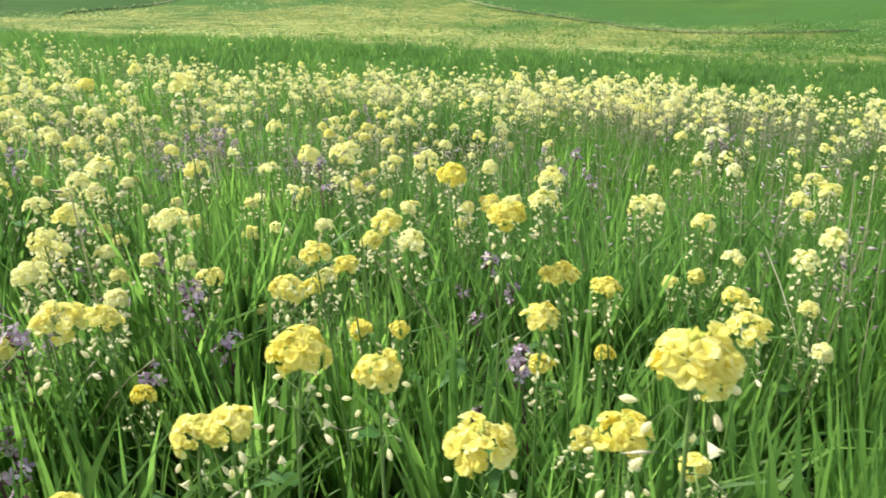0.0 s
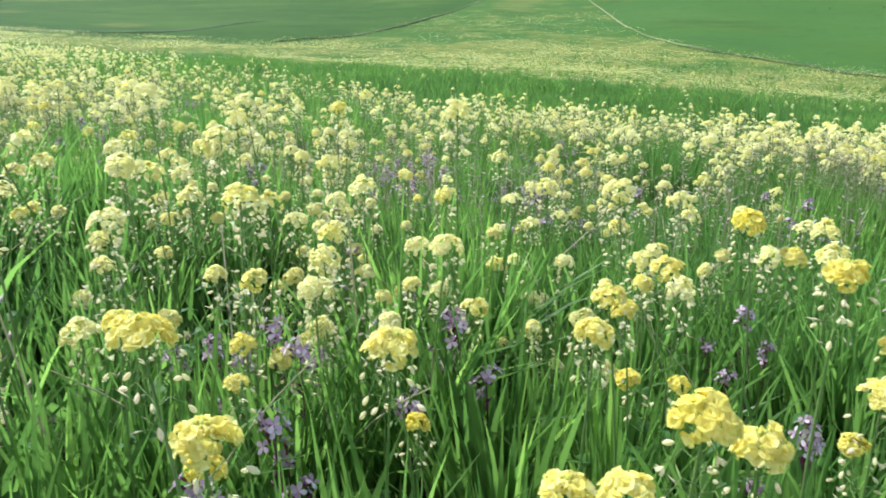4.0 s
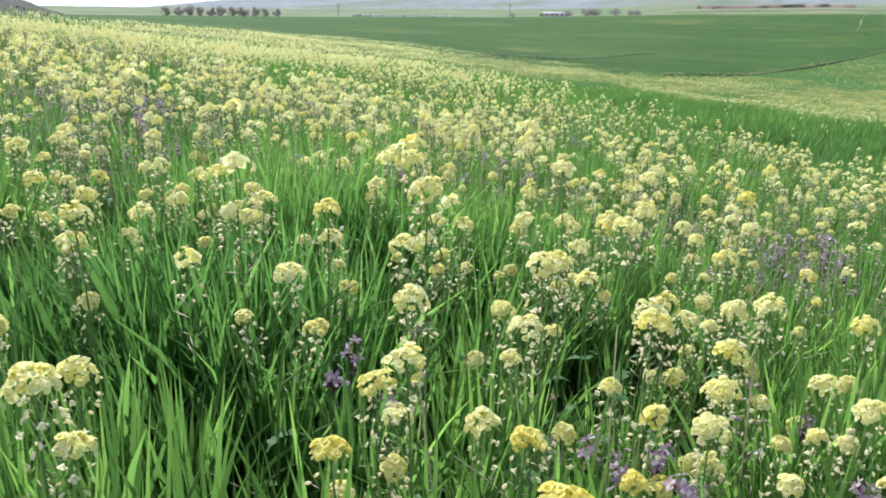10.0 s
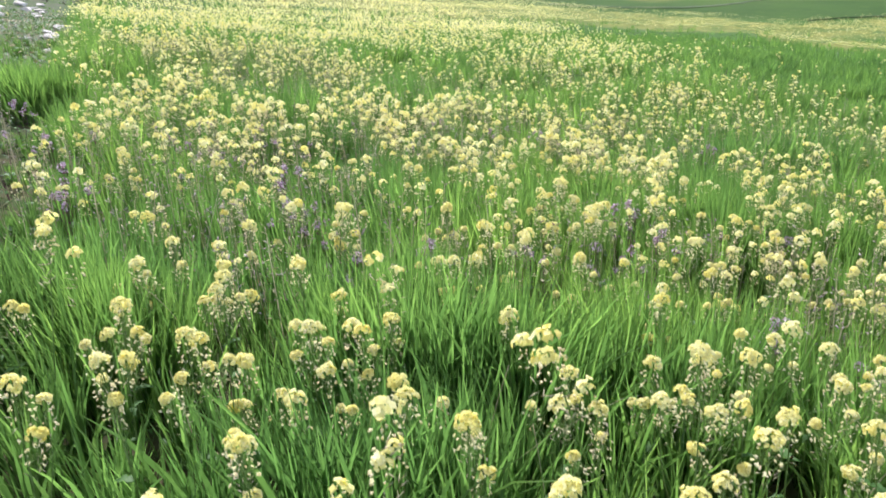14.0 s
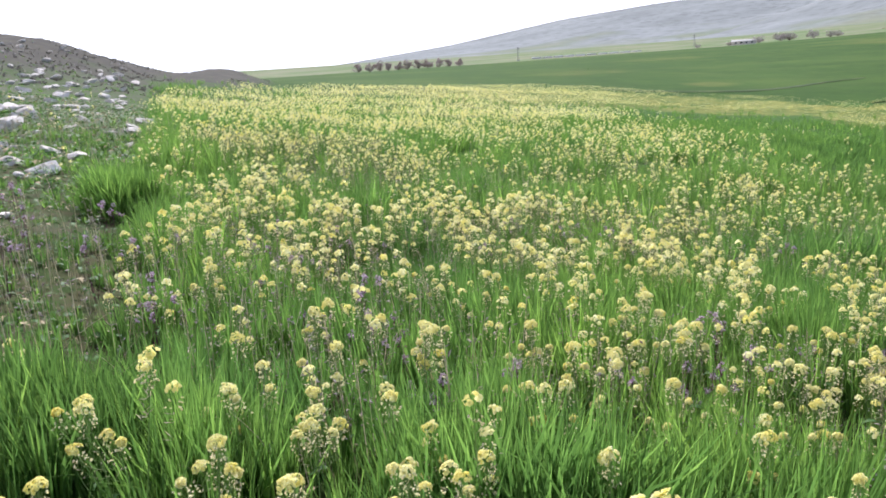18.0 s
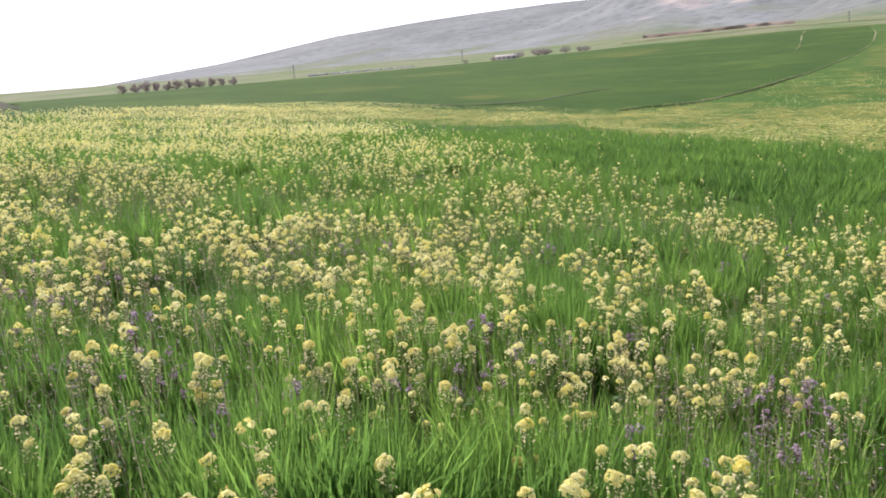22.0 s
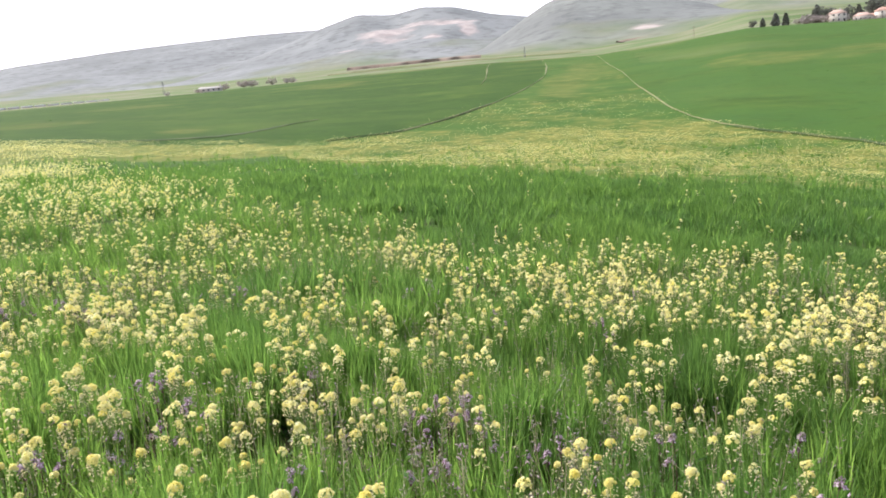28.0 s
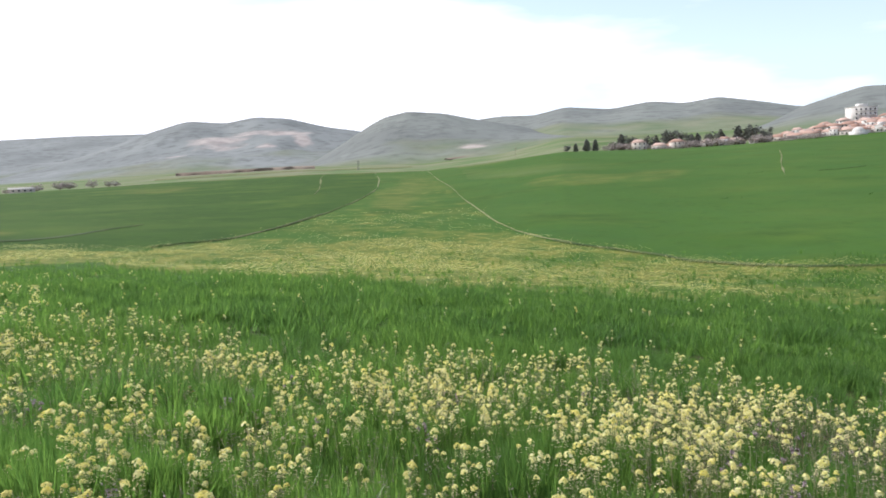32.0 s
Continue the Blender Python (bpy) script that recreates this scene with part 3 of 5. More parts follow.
# ---- growing things ----
def joined(parts):
    """Several (points, triangles, material numbers) as one."""
    V, F, M, n = [], [], [], 0
    for v, f, m in parts:
        V.append(v)
        F.append(f + n)
        M.append(m)
        n += len(v)
    return np.concatenate(V), np.concatenate(F), np.concatenate(M)


def turned(yaw, lean=None, lean_to=None):
    """Rotation matrices: a turn round the upright axis, then a lean towards a compass angle (radians)."""
    c, s = np.cos(yaw), np.sin(yaw)
    o, i = np.zeros_like(c), np.ones_like(c)
    Rz = np.stack([np.stack([c, -s, o], -1), np.stack([s, c, o], -1), np.stack([o, o, i], -1)], -2)
    if lean is None:
        return Rz
    kx, ky = -np.sin(lean_to), np.cos(lean_to)
    c, s = np.cos(lean), np.sin(lean)
    v = 1 - c
    Rl = np.stack([np.stack([c + kx * kx * v, kx * ky * v, ky * s], -1), np.stack([kx * ky * v, c + ky * ky * v, -kx * s], -1), np.stack([-ky * s, kx * s, c], -1)], -2)
    return Rl @ Rz


def spread(template, at, turn, size):
    """Copies of one template in one heap of points and triangles."""
    v, f, m = template
    k = len(at)
    size = np.asarray(size, float)
    size = size[:, None, None] if size.ndim == 1 else size[:, None, :]
    V = np.einsum("kij,knj->kni", turn, v[None] * size) + at[:, None, :]
    F = f[None] + (np.arange(k) * len(v))[:, None, None]
    return V.reshape(-1, 3), F.reshape(-1, 3), np.tile(m, k)


def blade(rng, segments, height, width, bend):
    """One leaf of grass, channelled along its middle when near."""
    t = np.linspace(0, 1, segments + 1)
    w = width * np.where(t < 0.35, 0.65 + t, 1.0) * (1 - t ** 2.4) / 2
    out = bend * height * t ** 2.2
    z = height * (t - 0.28 * bend * t ** 3)
    tilt = rng.uniform(-0.014, 0.014) + rng.uniform(-0.012, 0.012) * t
    L = np.stack([-w, out - tilt * w / width * 2, z], -1)
    Rr = np.stack([w, out + tilt * w / width * 2, z], -1)
    V = np.stack([L, Rr], 1).reshape(-1, 3)[:-1]
    F = []
    for i in range(segments):
        a = 2 * i
        if i < segments - 1:
            F += [(a, a + 1, a + 3), (a, a + 3, a + 2)]
        else:
            F += [(a, a + 1, a + 2)]
    return V, np.array(F), np.zeros(len(F), int)


def scatter(rng, az0, az1, r0, r1, per_m2):
    area = 0.5 * (r1 * r1 - r0 * r0) * radians(az1 - az0)
    k = int(area * per_m2)
    a = np.radians(rng.uniform(az0, az1, k))
    r = np.sqrt(rng.uniform(r0 * r0, r1 * r1, k))
    return r * np.sin(a), r * np.cos(a)


def bare_verge(x, y):
    """0 in the crop, 1 on the stony verge beside it."""
    return smooth(0.25, -0.5, (y - 0.40 * np.maximum(-x, 0) + 0.50) / (0.35 + 0.02 * np.abs(x))) * (x < -1.4)


# bare patches of soil, and tall dense tufts: east, north
BALD = ((-0.75, 1.34), (-0.91, 1.66), (-3.99, 1.01), (-5.11, 1.49), (-1.88, 5.65), (-1.91, 5.81), (-0.75, 1.48))
TUFTS = ((-1.54, 0.79), (-3.10, 0.47), (-2.75, 0.86), (-8.89, 2.88), (-1.84, 1.65), (-2.99, 0.79), (-0.55, 4.11), (-2.61, 4.88), (-2.36, 1.77), (-2.00, 5.97), (-0.46, 1.37), (-3.35, 0.56), (-7.79, 2.43), (-6.23, 4.08), (-1.80, 4.57), (0.52, 4.90), (-2.37, 4.23), (-3.35, 3.54), (0.46, 5.40), (-1.60, 2.15), (-2.15, 1.40), (-1.50, 1.05))


def near_any(x, y, spots, reach):
    d = np.full(len(x), 9.0)
    for a, b in spots:
        d = np.minimum(d, np.hypot(x - a, y - b) / (reach * (1 + 0.18 * math.hypot(a, b))))
    return 1 - smooth(0.45, 1.0, d)


def gaps(x, y):
    """Where the wheat stands open and weeds and mustard fill in, 0 to 1."""
    return smooth(0.53, 0.72, 0.55 * value_noise(x, y, 0.85, 8) + 0.45 * value_noise(x, y, 0.38, 9))


def grass_field():
    """Wheat in tufts: blades fan out from each heart, arch over and taper."""
    rng = np.random.RandomState(7)
    heap = []
    # compass angles, distances, tufts to the square metre, blades in a tuft, pieces of a blade, width, reach of a tuft, kinds of blade
    rings = ((-100, 52, 0.12, 1.5, 98, 25, 5, 0.0128, 0.034, 26), (-98, 50, 1.5, 2.5, 95, 25, 4, 0.0105, 0.034, 22), (-94, 44, 2.5, 7.0, 76, 25, 3, 0.0086, 0.042, 20), (-90, 40, 7.0, 16.0, 30, 20, 2, 0.0130, 0.075, 10),
             (-92, 38, 16.0, 34.0, 11, 16, 2, 0.024, 0.13, 8), (-90, 36, 34.0, 85.0, 2.6, 11, 1, 0.055, 0.26, 5),
             (52, 260, 0.5, 6.0, 60, 18, 2, 0.012, 0.045, 8), (44, 52, 2.4, 9.0, 60, 18, 2, 0.012, 0.045, 8))
    for az0, az1, r0, r1, dens, blades, seg, wide, reach, kinds in rings:
        tx, ty = scatter(rng, az0, az1, r0, r1, dens)
        for a, b in TUFTS:
            if r0 <= math.hypot(a, b) < r1 and 2 < dens and az1 < 52.5:
                k = 6 + int(4.5 * math.hypot(a, b))
                tx, ty = np.append(tx, a + 0.075 * (1 + 0.2 * math.hypot(a, b)) * rng.normal(0, 1, k)), np.append(ty, b + 0.075 * (1 + 0.2 * math.hypot(a, b)) * rng.normal(0, 1, k))
        verge, tall_tuft = bare_verge(tx, ty), near_any(tx, ty, TUFTS, 0.24)
        cover = mustard_cover(tx, ty)
        bald = np.maximum(near_any(tx, ty, BALD, 0.26), gaps(tx, ty) * (0.2 + 0.6 * cover) * smooth(1.0, 3.2, np.hypot(tx, ty))) * (1 - tall_tuft)
        keep = rng.rand(len(tx)) < (1 - 0.9 * bald) * (1 - 0.45 * verge * (1 - tall_tuft))
        if r0 >= 34:
            keep &= rng.rand(len(tx)) > np.maximum(0.92 * strip_cover(tx, ty), smooth(40, 80, np.hypot(tx, ty)))
        tx, ty, verge, tall_tuft, cover, bald = (q[keep] for q in (tx, ty, verge, tall_tuft, cover, bald))
        fine = 0.34 if r0 < 7 else 0.8
        swell = 0.45 * value_noise(tx, ty, fine, 3) + 0.35 * value_noise(tx, ty, 2.8 * fine, 4) + 0.2 * value_noise(tx, ty, 3.6, 6)
        if r0 >= 7:
            swell = 0.5 + 2.3 * (swell - 0.5)
        high = 0.42 * (0.54 + 0.84 * swell + 0.18 * tall_tuft) * rng.uniform(0.86, 1.12, len(tx)) * (1 - 0.72 * verge * (1 - tall_tuft)) * (1 - 0.3 * bald)
        # dark blades: a denser crop beyond the mustard; eastward they imitate missing backlight
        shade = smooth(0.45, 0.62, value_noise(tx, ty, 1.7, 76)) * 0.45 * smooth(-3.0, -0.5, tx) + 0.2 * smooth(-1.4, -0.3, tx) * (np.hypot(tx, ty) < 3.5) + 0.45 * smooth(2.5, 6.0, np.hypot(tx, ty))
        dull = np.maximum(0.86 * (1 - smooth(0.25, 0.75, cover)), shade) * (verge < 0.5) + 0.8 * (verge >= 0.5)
        # the single blades
        n = np.clip(rng.poisson(blades, len(tx)), 4, 2 * blades)
        own = np.repeat(np.arange(len(tx)), n)
        to = rng.uniform(0, 2 * math.pi, len(own))
        out = np.abs(rng.normal(0, 1, len(own)))
        x, y = tx[own] + 0.62 * reach * out * np.cos(to), ty[own] + 0.62 * reach * out * np.sin(to)
        lean = np.clip(0.02 + (0.10 if r0 < 7 else 0.16) * out + rng.normal(0, 0.04, len(own)), 0, 0.6)
        h = high[own] * rng.uniform(0.62 if r0 < 7 else 0.82, 1.10, len(own))
        kind = rng.randint(0, kinds, len(own))
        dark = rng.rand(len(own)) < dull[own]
        for i in range(kinds):
            bend = 0.12 if seg == 1 else rng.uniform(0.08, 0.48) if r0 >= 7 else (rng.uniform(0.02, 0.14), rng.uniform(0.08, 0.26), rng.uniform(0.3, 0.6))[2 if i % 8 == 3 else i % 2]
            b = blade(rng, seg, 1.0, 1.0, bend)
            p = kind == i
            at = np.stack([x[p], y[p], ground_height(x[p], y[p]) - 0.01], -1)
            w = wide * rng.uniform(0.7, 1.25, p.sum())
            v, f, m = spread(b, at, turned(to[p] - math.pi / 2, lean[p], to[p]), np.stack([w, h[p], h[p]], -1))
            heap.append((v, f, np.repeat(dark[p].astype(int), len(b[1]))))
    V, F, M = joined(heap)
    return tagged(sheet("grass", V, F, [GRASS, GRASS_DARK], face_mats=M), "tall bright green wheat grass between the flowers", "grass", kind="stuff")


def petal(length, width, cup):
    """One petal: narrow claw, broad rounded blade, slightly cupped."""
    V = np.array([(0, 0, 0), (-width * 0.42, length * 0.40, cup * 0.6), (width * 0.42, length * 0.40, cup * 0.6), (-width * 0.52, length * 0.78, cup * 0.9), (width * 0.52, length * 0.78, cup * 0.9),
                  (-width * 0.22, length * 1.02, cup * 0.78), (width * 0.26, length * 1.0, cup * 0.74)])
    return V, np.array([(0, 2, 1), (1, 2, 4), (1, 4, 3), (3, 4, 6), (3, 6, 5)]), np.zeros(5, int)


def floret(length=0.0064, width=0.0074, cup=0.0058):
    one = petal(length, width, cup)
    return joined([(one[0] @ turned(np.array([a]))[0].T, one[1], one[2]) for a in (0.1, 1.62, 3.24, 4.75)])


def seed_shape(length, width, sides=4):
    """A small closed bud or pod: a spindle."""
    a = np.arange(sides) * 2 * math.pi / sides
    ring = np.stack([np.cos(a) * width / 2, np.sin(a) * width / 2, 0 * a + length * 0.45], -1)
    V = np.concatenate([[(0, 0, 0)], ring, [(0, 0, length)]])
    F = [(0, 1 + (i + 1) % sides, 1 + i) for i in range(sides)] + [(sides + 1, 1 + i, 1 + (i + 1) % sides) for i in range(sides)]
    return V, np.array(F), np.zeros(len(F), int)


def drop(length, width):
    """A rounded closed bud."""
    a = np.arange(6) * 2 * math.pi / 6
    rings = [np.stack([np.cos(a) * width * k, np.sin(a) * width * k, 0 * a + length * z], -1) for z, k in ((0.0, 0.12), (0.3, 0.42), (0.62, 0.5), (0.9, 0.26), (1.0, 0.06))]
    q = grid_faces(5, 6, True)
    return np.concatenate(rings), np.concatenate([q[:, [0, 1, 2]], q[:, [0, 2, 3]]]), np.zeros(2 * len(q), int)


def tube(line, radius, sides=4):
    """A tapering stalk along a line of points."""
    P = np.asarray(line, float)
    rad = np.linspace(radius, radius * 0.55, len(P)) if np.isscalar(radius) else np.asarray(radius)
    d = np.gradient(P, axis=0)
    d /= np.linalg.norm(d, axis=1)[:, None] + 1e-9
    ref = np.where(np.abs(d[:, 2:3]) > 0.9, [[1.0, 0, 0]], [[0, 0, 1.0]])
    u = np.cross(d, ref)
    u /= np.linalg.norm(u, axis=1)[:, None] + 1e-9
    w = np.cross(d, u)
    a = np.arange(sides) * 2 * math.pi / sides
    V = (P[:, None] + rad[:, None, None] * (u[:, None] * np.cos(a)[None, :, None] + w[:, None] * np.sin(a)[None, :, None])).reshape(-1, 3)
    q = grid_faces(len(P), sides, True)
    F = np.concatenate([q[:, [0, 1, 2]], q[:, [0, 2, 3]]])
    return V, F, np.zeros(len(F), int)


def aimed(shape, at, way, roll=0.0, size=1.0):
    """A shape grown along z, set at a point and pointed along a direction."""
    m = np.array(Vector(way).to_track_quat("Z", "Y").to_matrix()) @ turned(np.array([roll]))[0]
    return shape[0] * size @ m.T + np.asarray(at), shape[1], shape[2]


def numbered(shape, mat):
    return shape[0], shape[1], np.full(len(shape[1]), mat)


def dome_points(rng, count, bunches, deep):
    """Places and outward ways on a lumpy unit dome that closes round its sides: the flowers sit in bunches."""
    lumps = []
    for i in range(bunches):
        t, a = deep * ((i + 0.35) / bunches) ** 0.62, i * 2.39996 + rng.uniform(-0.4, 0.4)
        lumps.append(np.array((math.sin(t) * math.cos(a), math.sin(t) * math.sin(a), math.cos(t))) * rng.uniform(0.66, 1.16))
    for i in range(count):
        c = lumps[i % bunches]
        d = rng.normal(0, 1, 3)
        d /= np.linalg.norm(d)
        if d @ c < -0.1:
            d = d - 1.6 * (d @ c) * c / (c @ c)
        at = 0.84 * c + 0.25 * d
        way = 0.45 * c + 0.8 * d + (0, 0, 0.3)
        yield at, way


def flower_head(rng, size, florets, hanging, pods=22):
    """Raceme of four-petalled flowers: a lumpy dome of open ones round the buds. Returns open flowers, buds, hanging old flowers with stalks."""
    bloom, buds, old = [], [], []
    f = floret()
    for at, way in dome_points(rng, florets, rng.randint(12, 16), 1.62):
        bloom.append(numbered(aimed(f, at * size * (1, 1, 0.95), way, rng.uniform(0, 6), rng.uniform(0.58, 0.98)), 0))
    for i in range(9):
        a, q = rng.uniform(0, 6.28), rng.uniform(0, 0.3)
        buds.append(numbered(aimed(seed_shape(0.006, 0.0040), (size * q * math.cos(a), size * q * math.sin(a), size * 0.80), (q * math.cos(a), q * math.sin(a), 1), 0, rng.uniform(0.8, 1.2)), 0))
    for i in range(pods):
        a = i * 2.4 + rng.uniform(-0.4, 0.4)
        z0 = -0.045 - 0.0060 * i
        foot = np.array((0.0, 0.0, z0))
        knee = np.array((0.012 * math.cos(a), 0.012 * math.sin(a), z0 + 0.006))
        old.append(numbered(tube([foot, knee], 0.0006, 3), 1))
        old.append(numbered(aimed(seed_shape(0.019, 0.0026, 3), knee, (0.8 * math.cos(a), 0.8 * math.sin(a), rng.uniform(-0.4, 1.0)), 0, rng.uniform(0.6, 1.1)), 2 if i % 3 else 1))
    for i in range(hanging):
        a = i * 2.1 + rng.uniform(-0.5, 0.5)
        low = i / max(1, hanging)
        z0 = -size * 0.2 - 0.052 * low
        reach = rng.uniform(0.011, 0.026)
        tip = np.array((reach * math.cos(a), reach * math.sin(a), z0 + rng.uniform(-0.016, 0.004)))
        mid = np.array((0.55 * tip[0], 0.55 * tip[1], z0 + 0.006))
        old.append(numbered(tube([(0, 0, z0 - 0.004), mid, tip], 0.0007, 3), 1))
        droop = (0.6 * math.cos(a), 0.6 * math.sin(a), rng.uniform(-1.0, -0.1))
        if rng.rand() < 0.55 + 0.4 * low:
            old.append(numbered(aimed(drop(0.0098, 0.0048), tip, droop, 0, rng.uniform(0.65, 1.05)), 0))
        else:
            old.append(numbered(aimed(floret(0.0056, 0.0052, 0.0080), tip, droop, rng.uniform(0, 6), rng.uniform(0.75, 1.0)), 0))
    return bloom, buds, old


def part(name, shape, mats, parent, label=""):
    """One mesh under a thing or under a part."""
    ob = sheet(name, shape[0], shape[1], mats, face_mats=shape[2])
    ob.parent = parent
    return tagged(ob, label)


def stem_line(start, end, sway, n=7):
    t = np.linspace(0, 1, n)[:, None]
    P = np.asarray(start) * (1 - t) + np.asarray(end) * t
    return P + np.asarray(sway) * np.sin(t * math.pi)


def mustard_leaf(rng, length):
    """A lobed, drooping leaf."""
    n = 7
    t = np.linspace(0, 1, n)
    w = length * 0.20 * np.sin(np.clip(t * 1.05 + 0.08, 0, 1) * math.pi) ** 0.7 * (1 + 0.35 * np.where(np.arange(n) % 2, 1, -1))
    z = length * (0.35 * t - 0.55 * t * t)
    V = np.concatenate([np.stack([-w, length * t, z + 0.15 * w], -1), np.stack([0 * t, length * t, z], -1), np.stack([w, length * t, z + 0.15 * w], -1)])
    F = []
    for c in (0, 1):
        for i in range(n - 1):
            a, b = c * n + i, (c + 1) * n + i
            F += [(a, b, b + 1), (a, b + 1, a + 1)]
    return V, np.array(F), np.zeros(len(F), int)


MUSTARD_LABEL = "wild mustard plant with pale yellow flower heads on thin stems"


def mustard_plant(seed, tall, heads, big, petals=PETAL, fill=1.0):
    """One flowering plant that stands at the origin, its main head straight above."""
    rng = np.random.RandomState(seed)
    root = new("mustard_plant")
    top = np.array((0, 0, tall))
    main = stem_line((rng.uniform(-0.03, 0.03), rng.uniform(-0.03, 0.03), -0.02), top, (rng.uniform(-0.02, 0.02), rng.uniform(-0.02, 0.02), 0))
    stalks = [tube(main, np.linspace(0.0032, 0.0011, 7), 5)]
    tops = [(top, (0, 0, 1), 1.0)]
    for i in range(heads - 1):
        a = i * 2.4 + rng.uniform(0, 1.2)
        k = rng.randint(2, 5)
        reach = rng.uniform(0.035, 0.10)
        end = np.array((reach * math.cos(a), reach * math.sin(a), tall - rng.uniform(0.01, 0.16) * (tall / 0.5)))
        if end[2] < main[k][2] + 0.06:
            end[2] = main[k][2] + 0.06
        stalks.append(tube(stem_line(main[k], end, (0.3 * reach * math.cos(a), 0.3 * reach * math.sin(a), -0.01)), np.linspace(0.0018, 0.0009, 7), 4))
        tops.append((end, (0.35 * math.cos(a), 0.35 * math.sin(a), 1), rng.uniform(0.55, 0.95)))
    part("stem", joined(stalks), [STEM], root)
    for at, way, s in tops:
        size = big * s * 0.0212
        bloom, buds, old = flower_head(rng, size, int(fill * rng.randint(56, 66) * (0.45 + 0.55 * s)), rng.randint(15, 20) if fill == 1.0 else rng.randint(9, 12), 14 if fill == 1.0 else 5)

        def placed(shapes):
            v, f, m = joined(shapes)
            return aimed((v, f, m), at, way, rng.uniform(0, 6))
        head = part("flower_head", placed(bloom), [petals], root)
        part("bud_tip", placed(buds), [BUD], head)
        part("raceme_tail", placed(old), [FADED, STEM, POD], head, "pale withering flowers on short stalks")
    for i in range(rng.randint(2, 4)):
        k = rng.randint(1, 4)
        leaf = mustard_leaf(rng, rng.uniform(0.03, 0.075))
        a = rng.uniform(0, 6.28)
        v = leaf[0] @ turned(np.array([a]))[0].T + main[k]
        part("leaf", (v, leaf[1], leaf[2]), [LEAF], root)
    return tagged(root, MUSTARD_LABEL, "flower", "wild mustard plants")


def violet_plant(seed, tall, heads):
    """A low plant with violet four-petalled flowers and dark red calyces."""
    rng = np.random.RandomState(seed)
    root = new("violet_flower_plant")
    stalks, blooms = [], []
    for i in range(heads):
        a = i * 2.2 + rng.uniform(0, 1)
        reach = 0 if i == 0 else rng.uniform(0.03, 0.09)
        end = np.array((reach * math.cos(a), reach * math.sin(a), tall * rng.uniform(0.72, 1.0) if i else tall))
        stalks.append(tube(stem_line((0, 0, -0.02), end, (0.02 * math.cos(a), 0.02 * math.sin(a), 0)), np.linspace(0.0022, 0.001, 7), 4))
        f = floret(0.010, 0.0062, 0.001)
        one, cup = [], []
        for j in range(rng.randint(6, 11)):
            b = j * 2.4 + rng.uniform(-0.4, 0.4)
            r, z = rng.uniform(0.006, 0.02), rng.uniform(-0.03, 0.012)
            way = (math.cos(b), math.sin(b), rng.uniform(0.2, 1.2))
            one.append(numbered(aimed(f, end + (r * math.cos(b), r * math.sin(b), z), way, rng.uniform(0, 6), rng.uniform(0.8, 1.15)), 0))
            cup.append(numbered(aimed(seed_shape(0.011, 0.005), end + (0.4 * r * math.cos(b), 0.4 * r * math.sin(b), z - 0.008), way), 0))
        for j in range(6):
            b = rng.uniform(0, 6.28)
            stalks.append(numbered(aimed(seed_shape(0.014, 0.004), end * (1, 1, rng.uniform(0.7, 0.92)), (math.cos(b), math.sin(b), 1.2)), 0))
        blooms.append(joined(one + [numbered(c, 1) for c in cup]))
    part("stem", joined(stalks), [WINE], root)
    for b in blooms:
        part("flower_head", b, [PURPLE, WINE], root, "violet petals over dark red calyces")
    for i in range(4):
        v, f, m = mustard_leaf(rng, rng.uniform(0.04, 0.08))
        part("leaf", (v @ turned(np.array([i * 1.6]))[0].T + (0, 0, rng.uniform(0.03, tall * 0.5)), f, m), [LEAF], root)
    return tagged(root, "low violet wildflower with dark red stems among the grass", "flower", "violet wildflowers")


def small_head(rng, florets):
    """A flower head for plants farther off: a round lumpy dome, a skirt of pale old flowers, pods below."""
    parts = []
    quad = (np.array([(-0.0082, -0.007, 0.001), (0.008, -0.0082, 0.0), (0.007, 0.0082, 0.001), (-0.0082, 0.007, 0.0)]), np.array([(0, 1, 2), (0, 2, 3)]), np.zeros(2, int))
    grow = (20 / florets) ** 0.5
    for at, way in dome_points(rng, florets, max(3, florets // 3), 1.65):
        parts.append(numbered(aimed(quad, at * 0.0225 * (1, 1, 0.98), way, rng.uniform(0, 6), rng.uniform(0.7, 1.0) * grow), 0))
    for i in range(max(2, florets // 2)):
        a = rng.uniform(0, 6.28)
        z = -rng.uniform(0.012, 0.06)
        way = (math.cos(a), math.sin(a), rng.uniform(-1.0, 0.0))
        parts.append(numbered(aimed(seed_shape(0.012, 0.008, 3), (0.018 * math.cos(a), 0.018 * math.sin(a), z), way, 0, grow), 1))
    for i in range(max(1, florets // 4)):
        a = rng.uniform(0, 6.28)
        z = -rng.uniform(0.05, 0.17)
        parts.append(numbered(aimed(seed_shape(0.034, 0.0040 * grow, 3), (0, 0, z), (math.cos(a), math.sin(a), rng.uniform(0.1, 1.0))), 3))
    return joined(parts)


def thin_stalk(height, width):
    """Three crossed slivers that read as a stalk from afar."""
    V, F = [], []
    for i, a in enumerate((0.3, 1.9)):
        c, s = math.cos(a) * width / 2, math.sin(a) * width / 2
        V += [(-c, -s, 0), (c, s, 0), (c * 0.6, s * 0.6, height), (-c * 0.6, -s * 0.6, height)]
        F += [(4 * i, 4 * i + 1, 4 * i + 2), (4 * i, 4 * i + 2, 4 * i + 3)]
    return np.array(V), np.array(F), np.full(4, 2)


